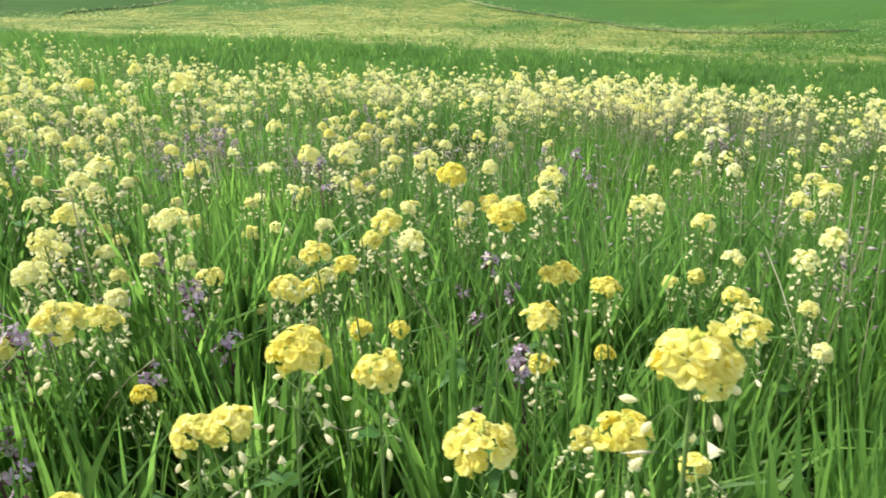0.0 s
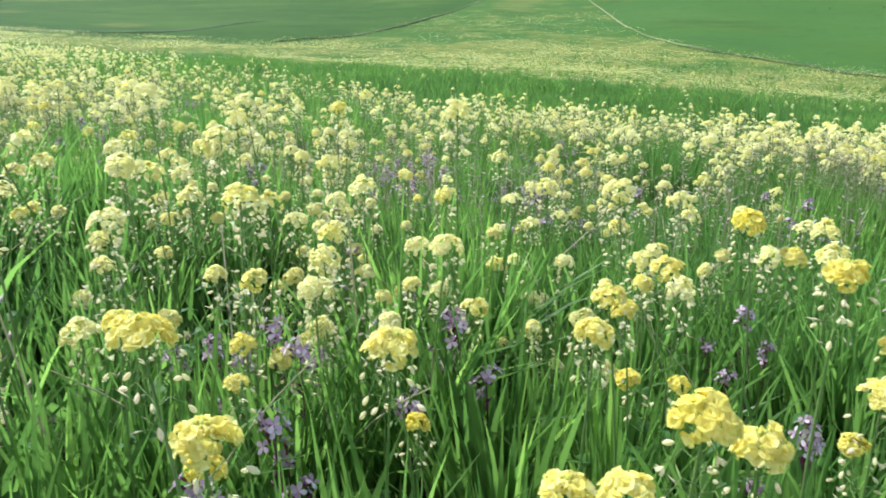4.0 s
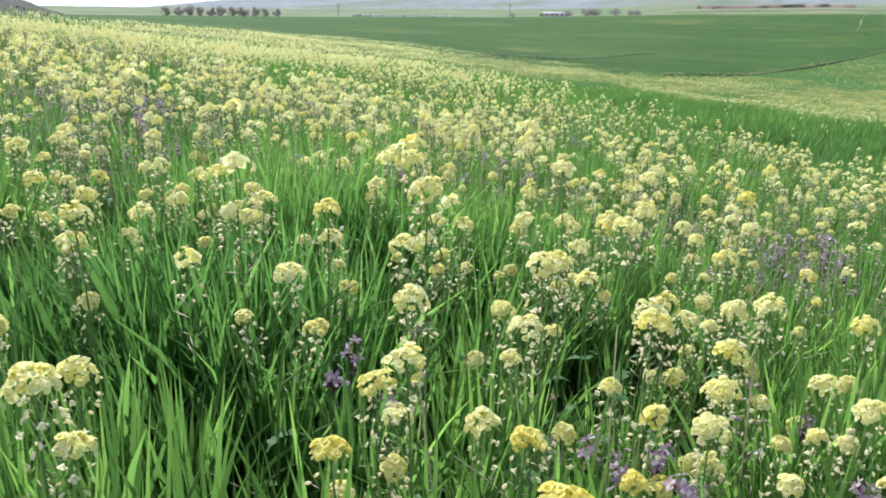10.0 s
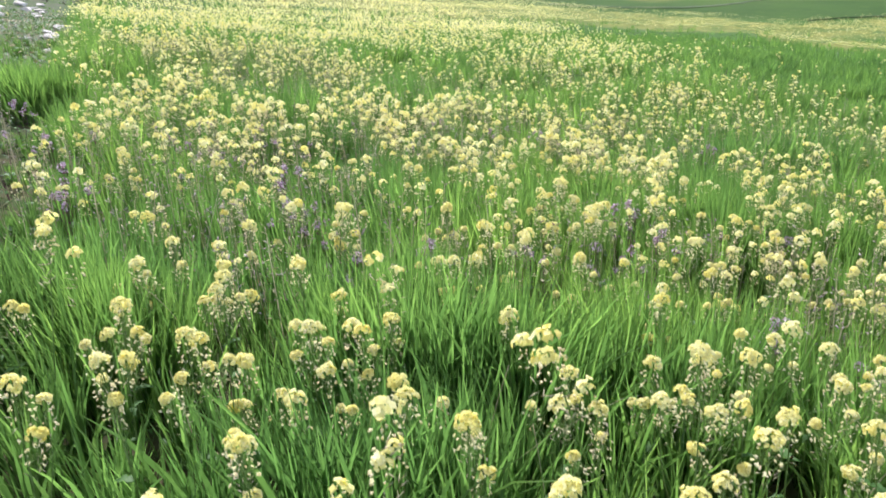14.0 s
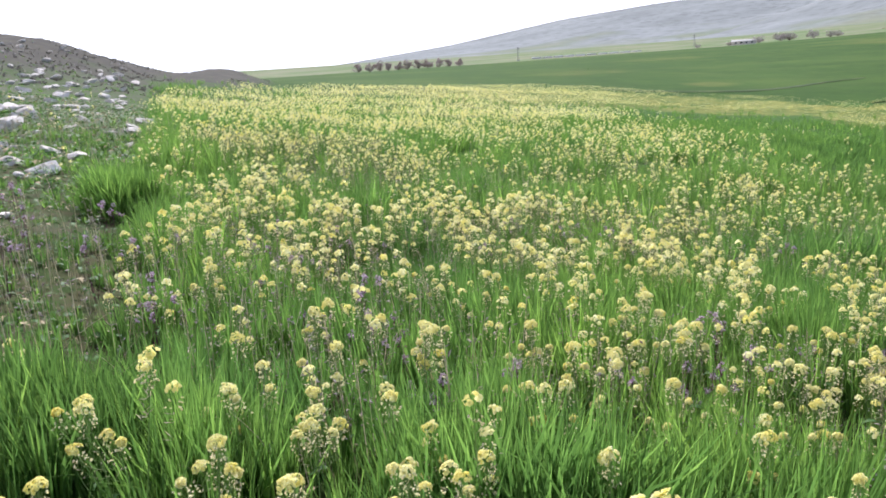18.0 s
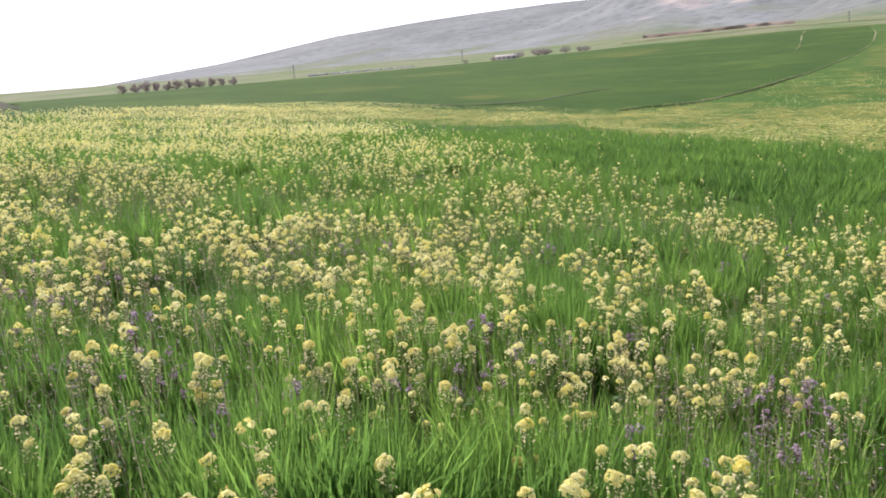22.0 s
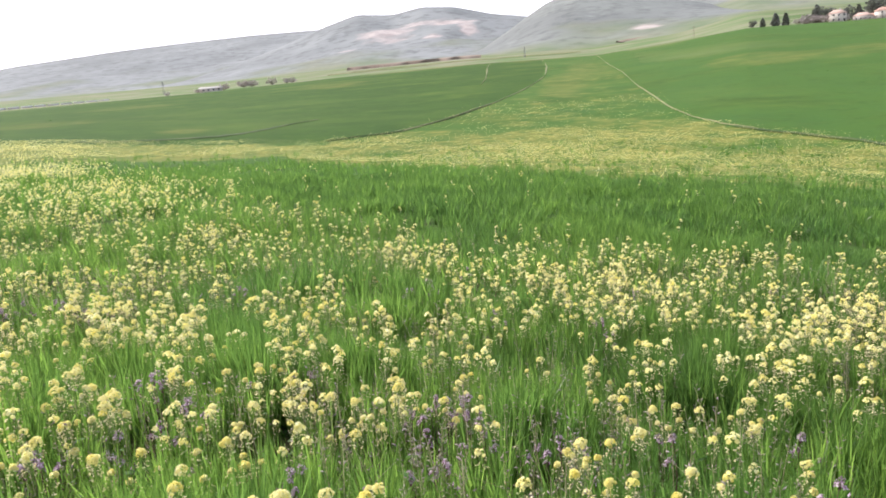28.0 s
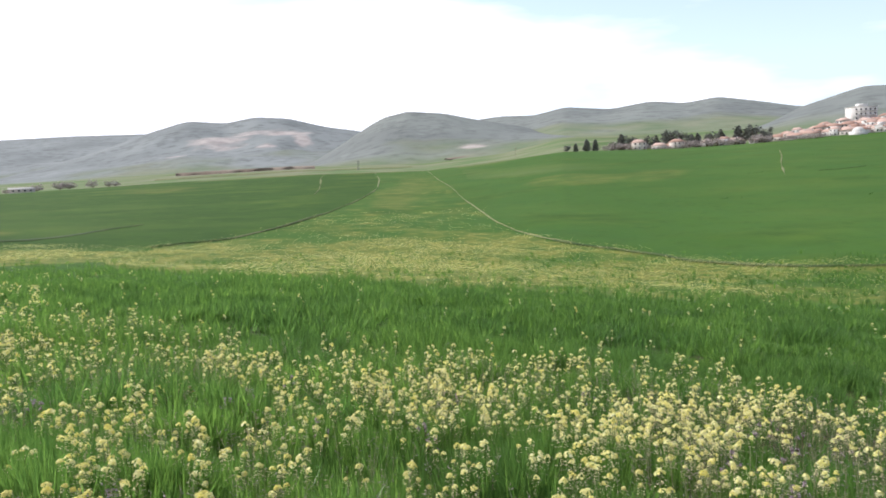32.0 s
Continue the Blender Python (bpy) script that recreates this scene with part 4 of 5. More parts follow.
def mustard_density(x, y):
    """Heads thickly set in drifts and in the gaps of the wheat, thin between them."""
    drift = 0.5 * gaps(x, y) + 0.75 * smooth(0.44, 0.64, 0.5 * value_noise(x, y, 0.6, 21) + 0.5 * value_noise(x, y, 2.2, 22))
    r = np.hypot(x, y)
    west = smooth(-4.5, -10.0, x)
    thin = 1 - (0.62 * smooth(6.0, 12.0, r) + 0.10 * smooth(0.8, 2.5, x)) * (1 - west)
    return mustard_cover(x, y) * thin * (0.15 + 0.95 * drift) * (0.92 + 0.42 * smooth(8, 24, r) * west) + 0.012 * (r < 45) + 0.10 * bare_verge(x, y) * smooth(0.4, 0.9, drift) * (r < 22)


def far_mustard():
    rng = np.random.RandomState(17)
    heap = []
    rings = ((-92, 40, 1.3, 7.0, 25, 24, 7, 1.08), (-90, 38, 7.0, 15.0, 22, 13, 6, 1.06), (-84, 36, 15.0, 34.0, 15, 7, 4, 1.15), (-74, 20, 34.0, 85.0, 7.0, 4, 3, 1.6))
    rings += ((42, 262, 1.2, 7.0, 14, 9, 4, 1.06),)
    for az0, az1, r0, r1, dens, florets, kinds, size in rings:
        x, y = scatter(rng, az0, az1, r0, r1, dens)
        far_off = np.hypot(x, y)
        thin = 0.11 + 0.89 * smooth(1.8, 3.7, far_off)
        keep = rng.rand(len(x)) < np.clip(mustard_density(x, y), 0, 1) * thin
        x, y = x[keep], y[keep]
        if r0 < 10:
            clear = rng.rand(len(x)) > 0.85 * near_any(x, y, TUFTS, 0.24)
            for a, b, _ in FIRST_PLANTS:
                clear &= (x - a) ** 2 + (y - b) ** 2 > 0.012
            x, y = x[clear], y[clear]
        tall = rng.uniform(0.45, 0.66, len(x)) * (0.85 + 0.3 * value_noise(x, y, 1.2, 30)) * (1 - 0.4 * bare_verge(x, y))
        for i in range(kinds):
            plant = []
            for h in range(4 if r1 < 10 else 3 if r1 < 34 else 2):
                a = h * 2.1 + rng.uniform(0, 1)
                d = 0 if h == 0 else rng.uniform(0.03, 0.085)
                v, f, m = small_head(rng, florets)
                plant.append((v * (1.0 if h == 0 else rng.uniform(0.65, 0.95)) * size + (d * math.cos(a), d * math.sin(a), -rng.uniform(0.01, 0.17) if h else 0), f, m))
            if r1 < 34:
                st = thin_stalk(0.5, 0.005 if r1 < 10 else 0.009)
                plant.append((st[0] - (0, 0, 0.52), st[1], st[2]))
            t = joined(plant)
            p = (np.arange(len(x)) % kinds) == i
            at = np.stack([x[p], y[p], ground_height(x[p], y[p]) + tall[p]], -1)
            n = len(at)
            heap.append(spread(t, at, turned(rng.uniform(0, 6.28, n), np.abs(rng.normal(0, 0.12, n)), rng.uniform(0, 6.28, n)), rng.uniform(0.8, 1.2, n)))
    # the yellow strip in the hollow
    x, y = scatter(rng, -50, 40, 26, 130, 19.0)
    keep = rng.rand(len(x)) < strip_cover(x, y) * (1 - 0.85 * smooth(58, 95, y)) * (0.25 + 1.0 * smooth(0.3, 0.7, value_noise(x, y, 5, 25))) + 0.006 * (np.hypot(x, y) < 60)
    x, y = x[keep], y[keep]
    dot = (np.array([(-0.014, -0.004, -0.018), (0.013, 0.006, -0.014), (0.003, 0.004, 0.024), (-0.004, -0.014, -0.014), (0.005, 0.013, -0.016), (0, 0, 0.022)]), np.array([(0, 1, 2), (3, 4, 5)]), np.zeros(2, int))
    far_r = np.hypot(x, y)
    at = np.stack([x, y, ground_height(x, y) + rng.uniform(0.35, 0.6, len(x))], -1)
    heap.append(spread(dot, at, turned(rng.uniform(0, 6.28, len(x))), 0.6 + far_r / 95))
    V, F, M = joined(heap)
    return tagged(sheet("mustard_drifts", V, F, [PETAL, FADED, STEM, POD], face_mats=M), "drifts of pale yellow wild mustard across the field", "flowers", kind="stuff")


def low_weeds():
    """Small leaves, straws and clods near the soil."""
    rng = np.random.RandomState(27)
    heap = []
    for az0, az1, r0, r1, dens, size in ((-100, 50, 0.2, 3.0, 300, 0.8), (-95, 40, 3.0, 9.0, 130, 1.0), (-95, -62, 9.0, 40.0, 75, 1.7)):
        x, y = scatter(rng, az0, az1, r0, r1, dens)
        keep = rng.rand(len(x)) < 0.45 + 0.55 * bare_verge(x, y)
        x, y = x[keep], y[keep]
        for i in range(4):
            leaf = mustard_leaf(rng, 0.055)
            p = (np.arange(len(x)) % 4) == i
            n = p.sum()
            at = np.stack([x[p], y[p], ground_height(x[p], y[p]) + rng.uniform(0.005, 0.10, n) * size ** 0.5], -1)
            v, f, m = spread((leaf[0][::1], leaf[1], leaf[2]), at, turned(rng.uniform(0, 6.28, n), rng.uniform(-0.7, 0.3, n), rng.uniform(0, 6.28, n)), rng.uniform(0.5, 1.5, n) * size)
            heap.append((v, f, np.where(np.repeat(rng.rand(n) < 0.16, len(leaf[1])), 1, 0)))
    for _ in range(70):
        a, r = radians(rng.uniform(-85, 40)), rng.uniform(0.7, 4.5)
        x, y, to = r * math.sin(a), r * math.cos(a), rng.uniform(0, 6.28)
        h, reach = rng.uniform(0.28, 0.5), rng.uniform(0.15, 0.45)
        z = float(ground_height(x, y))
        heap.append(numbered(tube(stem_line((x, y, z), (x + reach * math.cos(to), y + reach * math.sin(to), z + h), (0, 0, 0.05), 6), np.linspace(0.0022, 0.001, 6), 4), 2))
    V, F, M = joined(heap)
    return tagged(sheet("low_weeds", V, F, [LEAF, STRAW, POD], face_mats=M), "low green weeds and dry straw on the soil", "weeds", kind="stuff")


def dry_sprigs():
    """Upright dull violet sprigs among the flowers."""
    rng = np.random.RandomState(37)
    heap = []
    for r0, r1, dens, size in ((0.9, 4.0, 60, 0.9), (4.0, 10.0, 48, 1.2), (10.0, 18.0, 18, 1.7)):
        x, y = scatter(rng, -84, 40, r0, r1, dens)
        keep = rng.rand(len(x)) < smooth(0.42, 0.62, value_noise(x, y, 1.6, 61) * 0.6 + value_noise(x, y, 0.5, 62) * 0.4) * np.clip(mustard_cover(x, y) + bare_verge(x, y), 0, 1)
        x, y = x[keep], y[keep]
        for i in range(5):
            stalk = thin_stalk(0.45, 0.0035)
            bits = [(stalk[0], stalk[1], np.ones(len(stalk[1]), int))]
            for j in range(11):
                a, z = rng.uniform(0, 6.28), rng.uniform(0.24, 0.47)
                bits.append(numbered(aimed(seed_shape(0.017, 0.006, 3), (0.006 * math.cos(a), 0.006 * math.sin(a), z), (math.cos(a), math.sin(a), rng.uniform(0.0, 1.0)), 0, rng.uniform(0.7, 1.3)), 0 if j % 3 else 1))
            t = joined(bits)
            p = (np.arange(len(x)) % 5) == i
            n = p.sum()
            at = np.stack([x[p], y[p], ground_height(x[p], y[p])], -1)
            heap.append(spread(t, at, turned(rng.uniform(0, 6.28, n), np.abs(rng.normal(0, 0.16, n)), rng.uniform(0, 6.28, n)), rng.uniform(0.7, 1.25, n)))
    V, F, M = joined(heap)
    return tagged(sheet("dry_sprigs", V, F, [DUSK, POD], face_mats=M), "thin dull violet and tan sprigs among the flowers", "sprigs", kind="stuff")


# single plants along the path: east, north, height of the main head over the ground
PLANTS_1 = ((0.10, 0.22, 0.61), (-0.01, 0.25, 0.54), (0.10, 0.32, 0.51), (0.31, 0.57, 0.50), (-0.12, 0.35, 0.56), (-0.20, 0.36, 0.49), (-0.07, 0.41, 0.52), (-0.42, 0.31, 0.52), (-0.35, 0.52, 0.52), (-0.52, 0.42, 0.54), (0.11, 0.66, 0.48), (-0.17, 0.67, 0.51), (0.14, 0.70, 0.52), (0.08, 0.72, 0.59), (-0.15, 0.79, 0.52), (-0.05, 0.86, 0.39), (-0.66, 0.61, 0.48), (-0.57, 0.70, 0.34), (-0.17, 0.90, 0.44), (-0.12, 0.92, 0.47), (-0.81, 0.46, 0.45), (-0.43, 0.83, 0.41), (0.04, 0.96, 0.60), (0.27, 0.94, 0.43), (-0.06, 0.98, 0.52), (-0.81, 0.59, 0.52), (-0.61, 0.83, 0.59), (-0.74, 0.74, 0.56), (-0.37, 0.98, 0.52), (-0.78, 0.71, 0.42), (-1.04, 0.28, 0.48), (-0.88, 0.62, 0.46), (-0.17, 1.08, 0.40))
PLANTS_2 = ((-0.55, 0.96, 0.49), (-0.12, 1.11, 0.61), (0.21, 1.13, 0.53), (-0.91, 0.76, 0.70), (-0.80, 0.89, 0.61), (-0.58, 1.05, 0.45), (-1.15, 0.38, 0.43), (-0.38, 1.20, 0.71), (-0.26, 1.24, 0.31), (-0.70, 1.06, 0.54), (0.42, 1.25, 0.50), (-0.60, 1.18, 0.48), (-1.15, 0.73, 0.52), (-0.87, 1.07, 0.58), (-0.33, 1.36, 0.41), (-0.57, 1.29, 0.55), (0.28, 1.39, 0.53), (-0.73, 1.22, 0.52), (-0.20, 1.49, 0.40), (-0.44, 1.44, 0.53), (0.03, 1.51, 0.55), (-1.01, 1.13, 0.44), (-0.65, 1.38, 0.51), (-0.84, 1.29, 0.63), (-0.90, 1.26, 0.51), (-1.26, 0.93, 0.59), (-0.83, 1.35, 0.66), (-1.54, 0.43, 0.46), (-1.50, 0.59, 0.54), (0.55, 1.53, 0.45), (0.19, 1.67, 0.51), (-1.34, 1.02, 0.51), (-0.83, 1.47, 0.28))
PLANTS_3 = ((-1.17, 1.23, 0.56), (-1.43, 0.93, 0.57), (-0.24, 1.71, 0.53), (-1.04, 1.41, 0.70), (-1.63, 0.65, 0.46), (-1.04, 1.51, 0.52), (-1.65, 0.81, 0.50), (-0.76, 1.68, 0.55), (-1.32, 1.30, 0.48), (-1.62, 1.07, 0.48), (-1.71, 0.94, 0.51), (-1.93, 0.36, 0.54), (-1.37, 1.41, 0.51), (-1.91, 0.52, 0.56), (-0.77, 1.84, 0.68), (-1.88, 0.70, 0.59), (-0.99, 1.78, 0.68), (-1.75, 1.08, 0.56), (-1.90, 0.84, 0.48), (-0.89, 1.88, 0.54), (-1.84, 0.99, 0.56), (-1.19, 1.73, 0.53), (-0.64, 2.01, 0.50), (-1.10, 1.82, 0.55), (-1.31, 1.70, 0.48), (-1.22, 1.84, 0.50), (-2.06, 0.81, 0.48), (-0.29, 2.22, 0.47), (-2.23, 0.29, 0.46), (-1.66, 1.53, 0.53), (-0.84, 2.16, 0.56), (-0.03, 2.32, 0.45), (-1.92, 1.32, 0.47))
PLANTS_4 = ((-1.72, 1.59, 0.48), (-2.24, 0.71, 0.53), (-1.01, 2.14, 0.53), (-2.35, 0.32, 0.46), (-0.40, 2.34, 0.55), (-2.07, 1.17, 0.42), (-1.24, 2.08, 0.50), (-2.21, 0.98, 0.57), (-0.91, 2.27, 0.50), (-2.36, 0.76, 0.46), (-1.18, 2.18, 0.48), (-2.20, 1.22, 0.56), (-1.48, 2.04, 0.53), (-2.15, 1.32, 0.46), (-0.13, 2.53, 0.51), (-0.25, 2.56, 0.52), (-0.05, 2.61, 0.49), (-2.57, 0.50, 0.52), (-1.57, 2.17, 0.45), (-2.07, 1.73, 0.52), (-2.36, 1.32, 0.50), (-2.56, 0.90, 0.50), (-2.48, 1.13, 0.48), (-2.72, 0.54, 0.47), (1.02, 2.59, 0.54), (-0.24, 2.78, 0.56), (-1.61, 2.29, 0.47), (-2.19, 1.78, 0.47), (-2.11, 1.88, 0.48), (0.17, 2.83, 0.47), (-1.51, 2.44, 0.54), (-2.67, 1.07, 0.51), (-1.89, 2.20, 0.51))
PLANTS_5 = ((-2.75, 0.97, 0.42), (-0.24, 2.91, 0.53), (-2.05, 2.09, 0.54), (-0.13, 2.93, 0.53), (-1.79, 2.33, 0.50), (-1.12, 2.74, 0.52), (-0.95, 2.83, 0.72), (-1.61, 2.53, 0.61), (-2.51, 1.65, 0.59), (-1.96, 2.29, 0.46), (-2.69, 1.36, 0.52), (-2.22, 2.05, 0.55), (-2.13, 2.17, 0.52), (-0.01, 3.07, 0.54), (-2.90, 1.10, 0.52), (-1.58, 2.71, 0.46), (-2.63, 1.72, 0.55), (-2.01, 2.53, 0.63), (-2.24, 2.34, 0.47), (-2.74, 1.80, 0.47), (-2.38, 2.26, 0.46), (-2.50, 2.15, 0.53), (-2.97, 1.45, 0.55), (-1.08, 3.18, 0.56), (-1.25, 3.12, 0.54), (-1.80, 2.86, 0.51), (-3.02, 1.55, 0.55), (-2.16, 2.65, 0.56), (-2.28, 2.55, 0.46), (0.49, 3.39, 0.49), (-2.86, 1.89, 0.46), (-2.62, 2.26, 0.47), (0.06, 3.47, 0.53))
PLANTS_6 = ((-3.00, 1.78, 0.46), (-1.41, 3.22, 0.51), (-1.72, 3.07, 0.47), (-0.07, 3.54, 0.55), (-2.25, 2.83, 0.52), (-1.62, 3.25, 0.56), (0.28, 3.63, 0.49), (-0.94, 3.53, 0.47), (-1.46, 3.37, 0.47), (0.18, 3.68, 0.49), (-2.43, 2.80, 0.59), (-1.33, 3.49, 0.50), (0.51, 3.73, 0.52), (-1.67, 3.39, 0.50), (-2.42, 2.92, 0.50), (-0.12, 3.82, 0.47), (-2.56, 2.86, 0.48), (-1.70, 3.52, 0.47), (-3.49, 1.76, 0.35), (0.56, 3.88, 0.47), (-0.92, 3.82, 0.49), (-1.22, 3.75, 0.48), (-3.77, 1.42, 0.54), (-0.92, 3.94, 0.49), (-2.62, 3.09, 0.51), (-1.77, 3.65, 0.47), (-1.28, 3.85, 0.46), (-2.72, 3.04, 0.45), (-1.94, 3.60, 0.48), (-2.11, 3.56, 0.46), (-3.23, 2.62, 0.50), (-2.71, 3.20, 0.49), (-3.95, 1.49, 0.53))
PLANTS_7 = ((-3.45, 2.53, 0.50), (-3.29, 2.74, 0.46), (1.36, 4.09, 0.55), (-2.05, 3.80, 0.45), (0.69, 4.33, 0.46), (1.06, 4.28, 0.50), (-0.54, 4.38, 0.51), (-0.23, 4.43, 0.50), (-1.94, 3.99, 0.52), (-3.62, 2.57, 0.45), (-4.18, 1.58, 0.43), (-3.74, 2.49, 0.47), (1.37, 4.36, 0.56), (-3.77, 2.67, 0.26), (-2.41, 3.94, 0.54), (-0.25, 4.63, 0.46), (-1.00, 4.58, 0.50), (-3.21, 3.51, 0.55), (-1.88, 4.37, 0.50), (-2.48, 4.07, 0.50), (-3.11, 3.63, 0.49), (-3.56, 3.20, 0.53), (-1.27, 4.65, 0.48), (0.08, 4.84, 0.52), (1.70, 4.55, 0.47), (-2.00, 4.43, 0.65), (-0.92, 4.82, 0.48), (-3.68, 3.28, 0.54), (-4.76, 1.51, 0.49), (-1.99, 4.59, 0.46), (2.06, 4.58, 0.48), (-1.18, 4.90, 0.50), (-3.03, 4.05, 0.50))
PLANTS_8 = ((0.04, 5.08, 0.46), (-2.12, 4.62, 0.45), (-3.55, 3.71, 0.55), (-3.98, 3.40, 0.51), (-0.92, 5.21, 0.54), (-3.69, 3.84, 0.51), (-2.20, 4.93, 0.50), (-3.90, 3.79, 0.48), (-4.92, 2.60, 0.50), (-3.32, 4.56, 0.45), (0.84, 5.66, 0.51), (-1.90, 5.51, 0.52), (0.88, 5.85, 0.51), (1.03, 6.12, 0.49), (-3.35, 5.67, 0.50), (-0.56, 7.15, 0.48), (-0.48, 7.46, 0.47), (-2.43, 7.08, 0.50), (2.44, 7.08, 0.48), (0.09, 7.61, 0.46), (-0.45, 7.67, 0.47), (2.05, 7.72, 0.48), (3.54, 7.28, 0.47), (-0.81, 8.09, 0.47), (3.75, 7.25, 0.54), (3.99, 7.20, 0.50), (-1.65, 8.85, 0.46), (-4.01, 9.49, 0.50), (-3.64, 10.06, 0.53), (0.06, 11.10, 0.46), (1.84, 11.09, 0.46), (6.09, 15.15, 0.51))
PLANTS_A = ((0.56, 1.28, 0.46), (0.24, 0.85, 0.46), (0.61, 0.99, 0.46), (0.75, 1.14, 0.46), (0.41, 0.81, 0.46), (1.20, 2.00, 0.46), (0.90, 1.54, 0.46), (1.10, 1.74, 0.46), (0.39, 1.86, 0.46), (0.63, 3.06, 0.46), (0.20, 1.43, 0.46), (-0.06, 1.28, 0.46), (-0.02, 1.10, 0.46), (-0.46, 1.23, 0.46), (-0.54, 0.88, 0.46), (-0.39, 0.70, 0.46), (-0.74, 1.38, 0.46), (-0.69, 1.54, 0.46), (0.12, 1.92, 0.46))
FIRST_PLANTS = PLANTS_A + PLANTS_1 + PLANTS_2 + PLANTS_3 + PLANTS_4 + PLANTS_5 + PLANTS_6 + PLANTS_7 + PLANTS_8
VIOLETS = ((-0.48, 1.23), (0.15, 1.38), (-0.60, 0.87), (-0.53, 0.66), (-0.56, 0.53), (0.12, 0.87), (-0.73, 0.94), (-0.36, 0.97), (-1.08, 6.14), (-1.17, 0.89), (-0.73, 1.04), (-0.94, 3.78), (-2.71, 3.84), (-2.08, 3.12), (-2.35, 3.27), (-2.16, 2.99), (-2.23, 2.31), (-0.98, 3.31), (-1.10, 3.51), (-0.79, 2.86), (-1.91, 7.22), (-1.77, 8.62), (-1.98, 6.73), (-0.75, 3.45), (-0.46, 3.28), (-0.37, 3.44), (-0.12, 5.92), (-2.17, 7.52), (-1.89, 7.32), (-2.43, 1.98), (-0.82, 3.81), (-0.21, 6.10), (-2.10, 2.62))

grass_field()
far_mustard()
low_weeds()
dry_sprigs()

# plants one by one along the path: templates by height, then copies
TALLS = (0.34, 0.44, 0.52, 0.60, 0.70)
stock = {}
for i, tall in enumerate(TALLS):
    stock[tall] = [mustard_plant(100 + 10 * i + j, tall, (1, 3, 4)[j], (1.04, 0.97, 0.92)[j]) for j in range(3)]
first = [mustard_plant(200 + j, (0.50, 0.52, 0.58)[j], (2, 1, 2)[j], (0.86, 0.79, 0.83)[j], PETAL_YOUNG, 0.92) for j in range(3)]
violets = [violet_plant(300 + j, (0.32, 0.38, 0.42)[j], (3, 4, 4)[j]) for j in range(3)]
used = set()


def stand(templates, x, y, size, yaw):
    """Sets the template itself down the first time, and copies of it after that."""
    rng_pick = templates[int(abs(x * 917 + y * 571)) % len(templates)]
    if rng_pick.name in used:
        size = size / rng_pick.scale.x
    m = Matrix.LocRotScale((x, y, float(ground_height(x, y))), Euler((0, 0, yaw)), (size, size, size))
    if rng_pick.name in used:
        return copy_thing(rng_pick, m)
    used.add(rng_pick.name)
    rng_pick.matrix_basis = m
    return rng_pick


def stand_mustard(x, y, top, yaw):
    if math.hypot(x, y) < 1.0:
        k = int(abs(x * 917 + y * 571)) % 3
        return stand(first[k:k + 1], x, y, min(1.25, max(0.75, top / (0.50, 0.52, 0.58)[k])), yaw)
    tall = min(TALLS, key=lambda h: abs(h - top))
    return stand(stock[tall], x, y, min(1.25, max(0.75, top / tall)), yaw)


rng = np.random.RandomState(41)
for x, y, top in FIRST_PLANTS:
    stand_mustard(x, y, top, rng.uniform(0, 6.28))
for x, y in VIOLETS:
    stand(violets, x, y, rng.uniform(0.85, 1.15), rng.uniform(0, 6.28))
vx, vy = scatter(rng, -82, 40, 2.2, 8.0, 2.6)
patch = value_noise(vx, vy, 1.6, 61)
k = 0
for x, y, c in zip(vx, vy, patch):
    if c > 0.6 and k < 105:
        k += 1
        stand(violets, x, y, rng.uniform(0.8, 1.2), rng.uniform(0, 6.28))
for t in [p for ps in stock.values() for p in ps] + first + violets:
    if t.name not in used:
        for o in (*t.children_recursive, t):
            bpy.data.objects.remove(o)


# ---- stones on the verge ----
def stone(seed, width):
    """An angular weathered block."""
    rng = np.random.RandomState(seed)
    bm = bmesh.new()
    bmesh.ops.create_icosphere(bm, subdivisions=2, radius=0.5)
    planes = [(Vector(rng.normal(0, 1, 3)).normalized(), rng.uniform(0.2, 0.40)) for _ in range(11)]
    for v in bm.verts:
        for nrm, d in planes:
            over = v.co.dot(nrm) - d
            if over > 0:
                v.co -= nrm * over
        v.co *= 1 + rng.uniform(-0.035, 0.035)
        v.co = Vector((v.co.x * width * 1.25, v.co.y * width, v.co.z * width * rng.uniform(0.62, 0.64)))
    me = bpy.data.meshes.new("stone")
    bm.to_mesh(me)
    bm.free()
    me.materials.append(STONE)
    me.polygons.foreach_set("use_smooth", [False] * len(me.polygons))
    return tagged(new("stone", me), "pale grey weathered limestone block on the grassy verge", "stone", "stones beside the field")


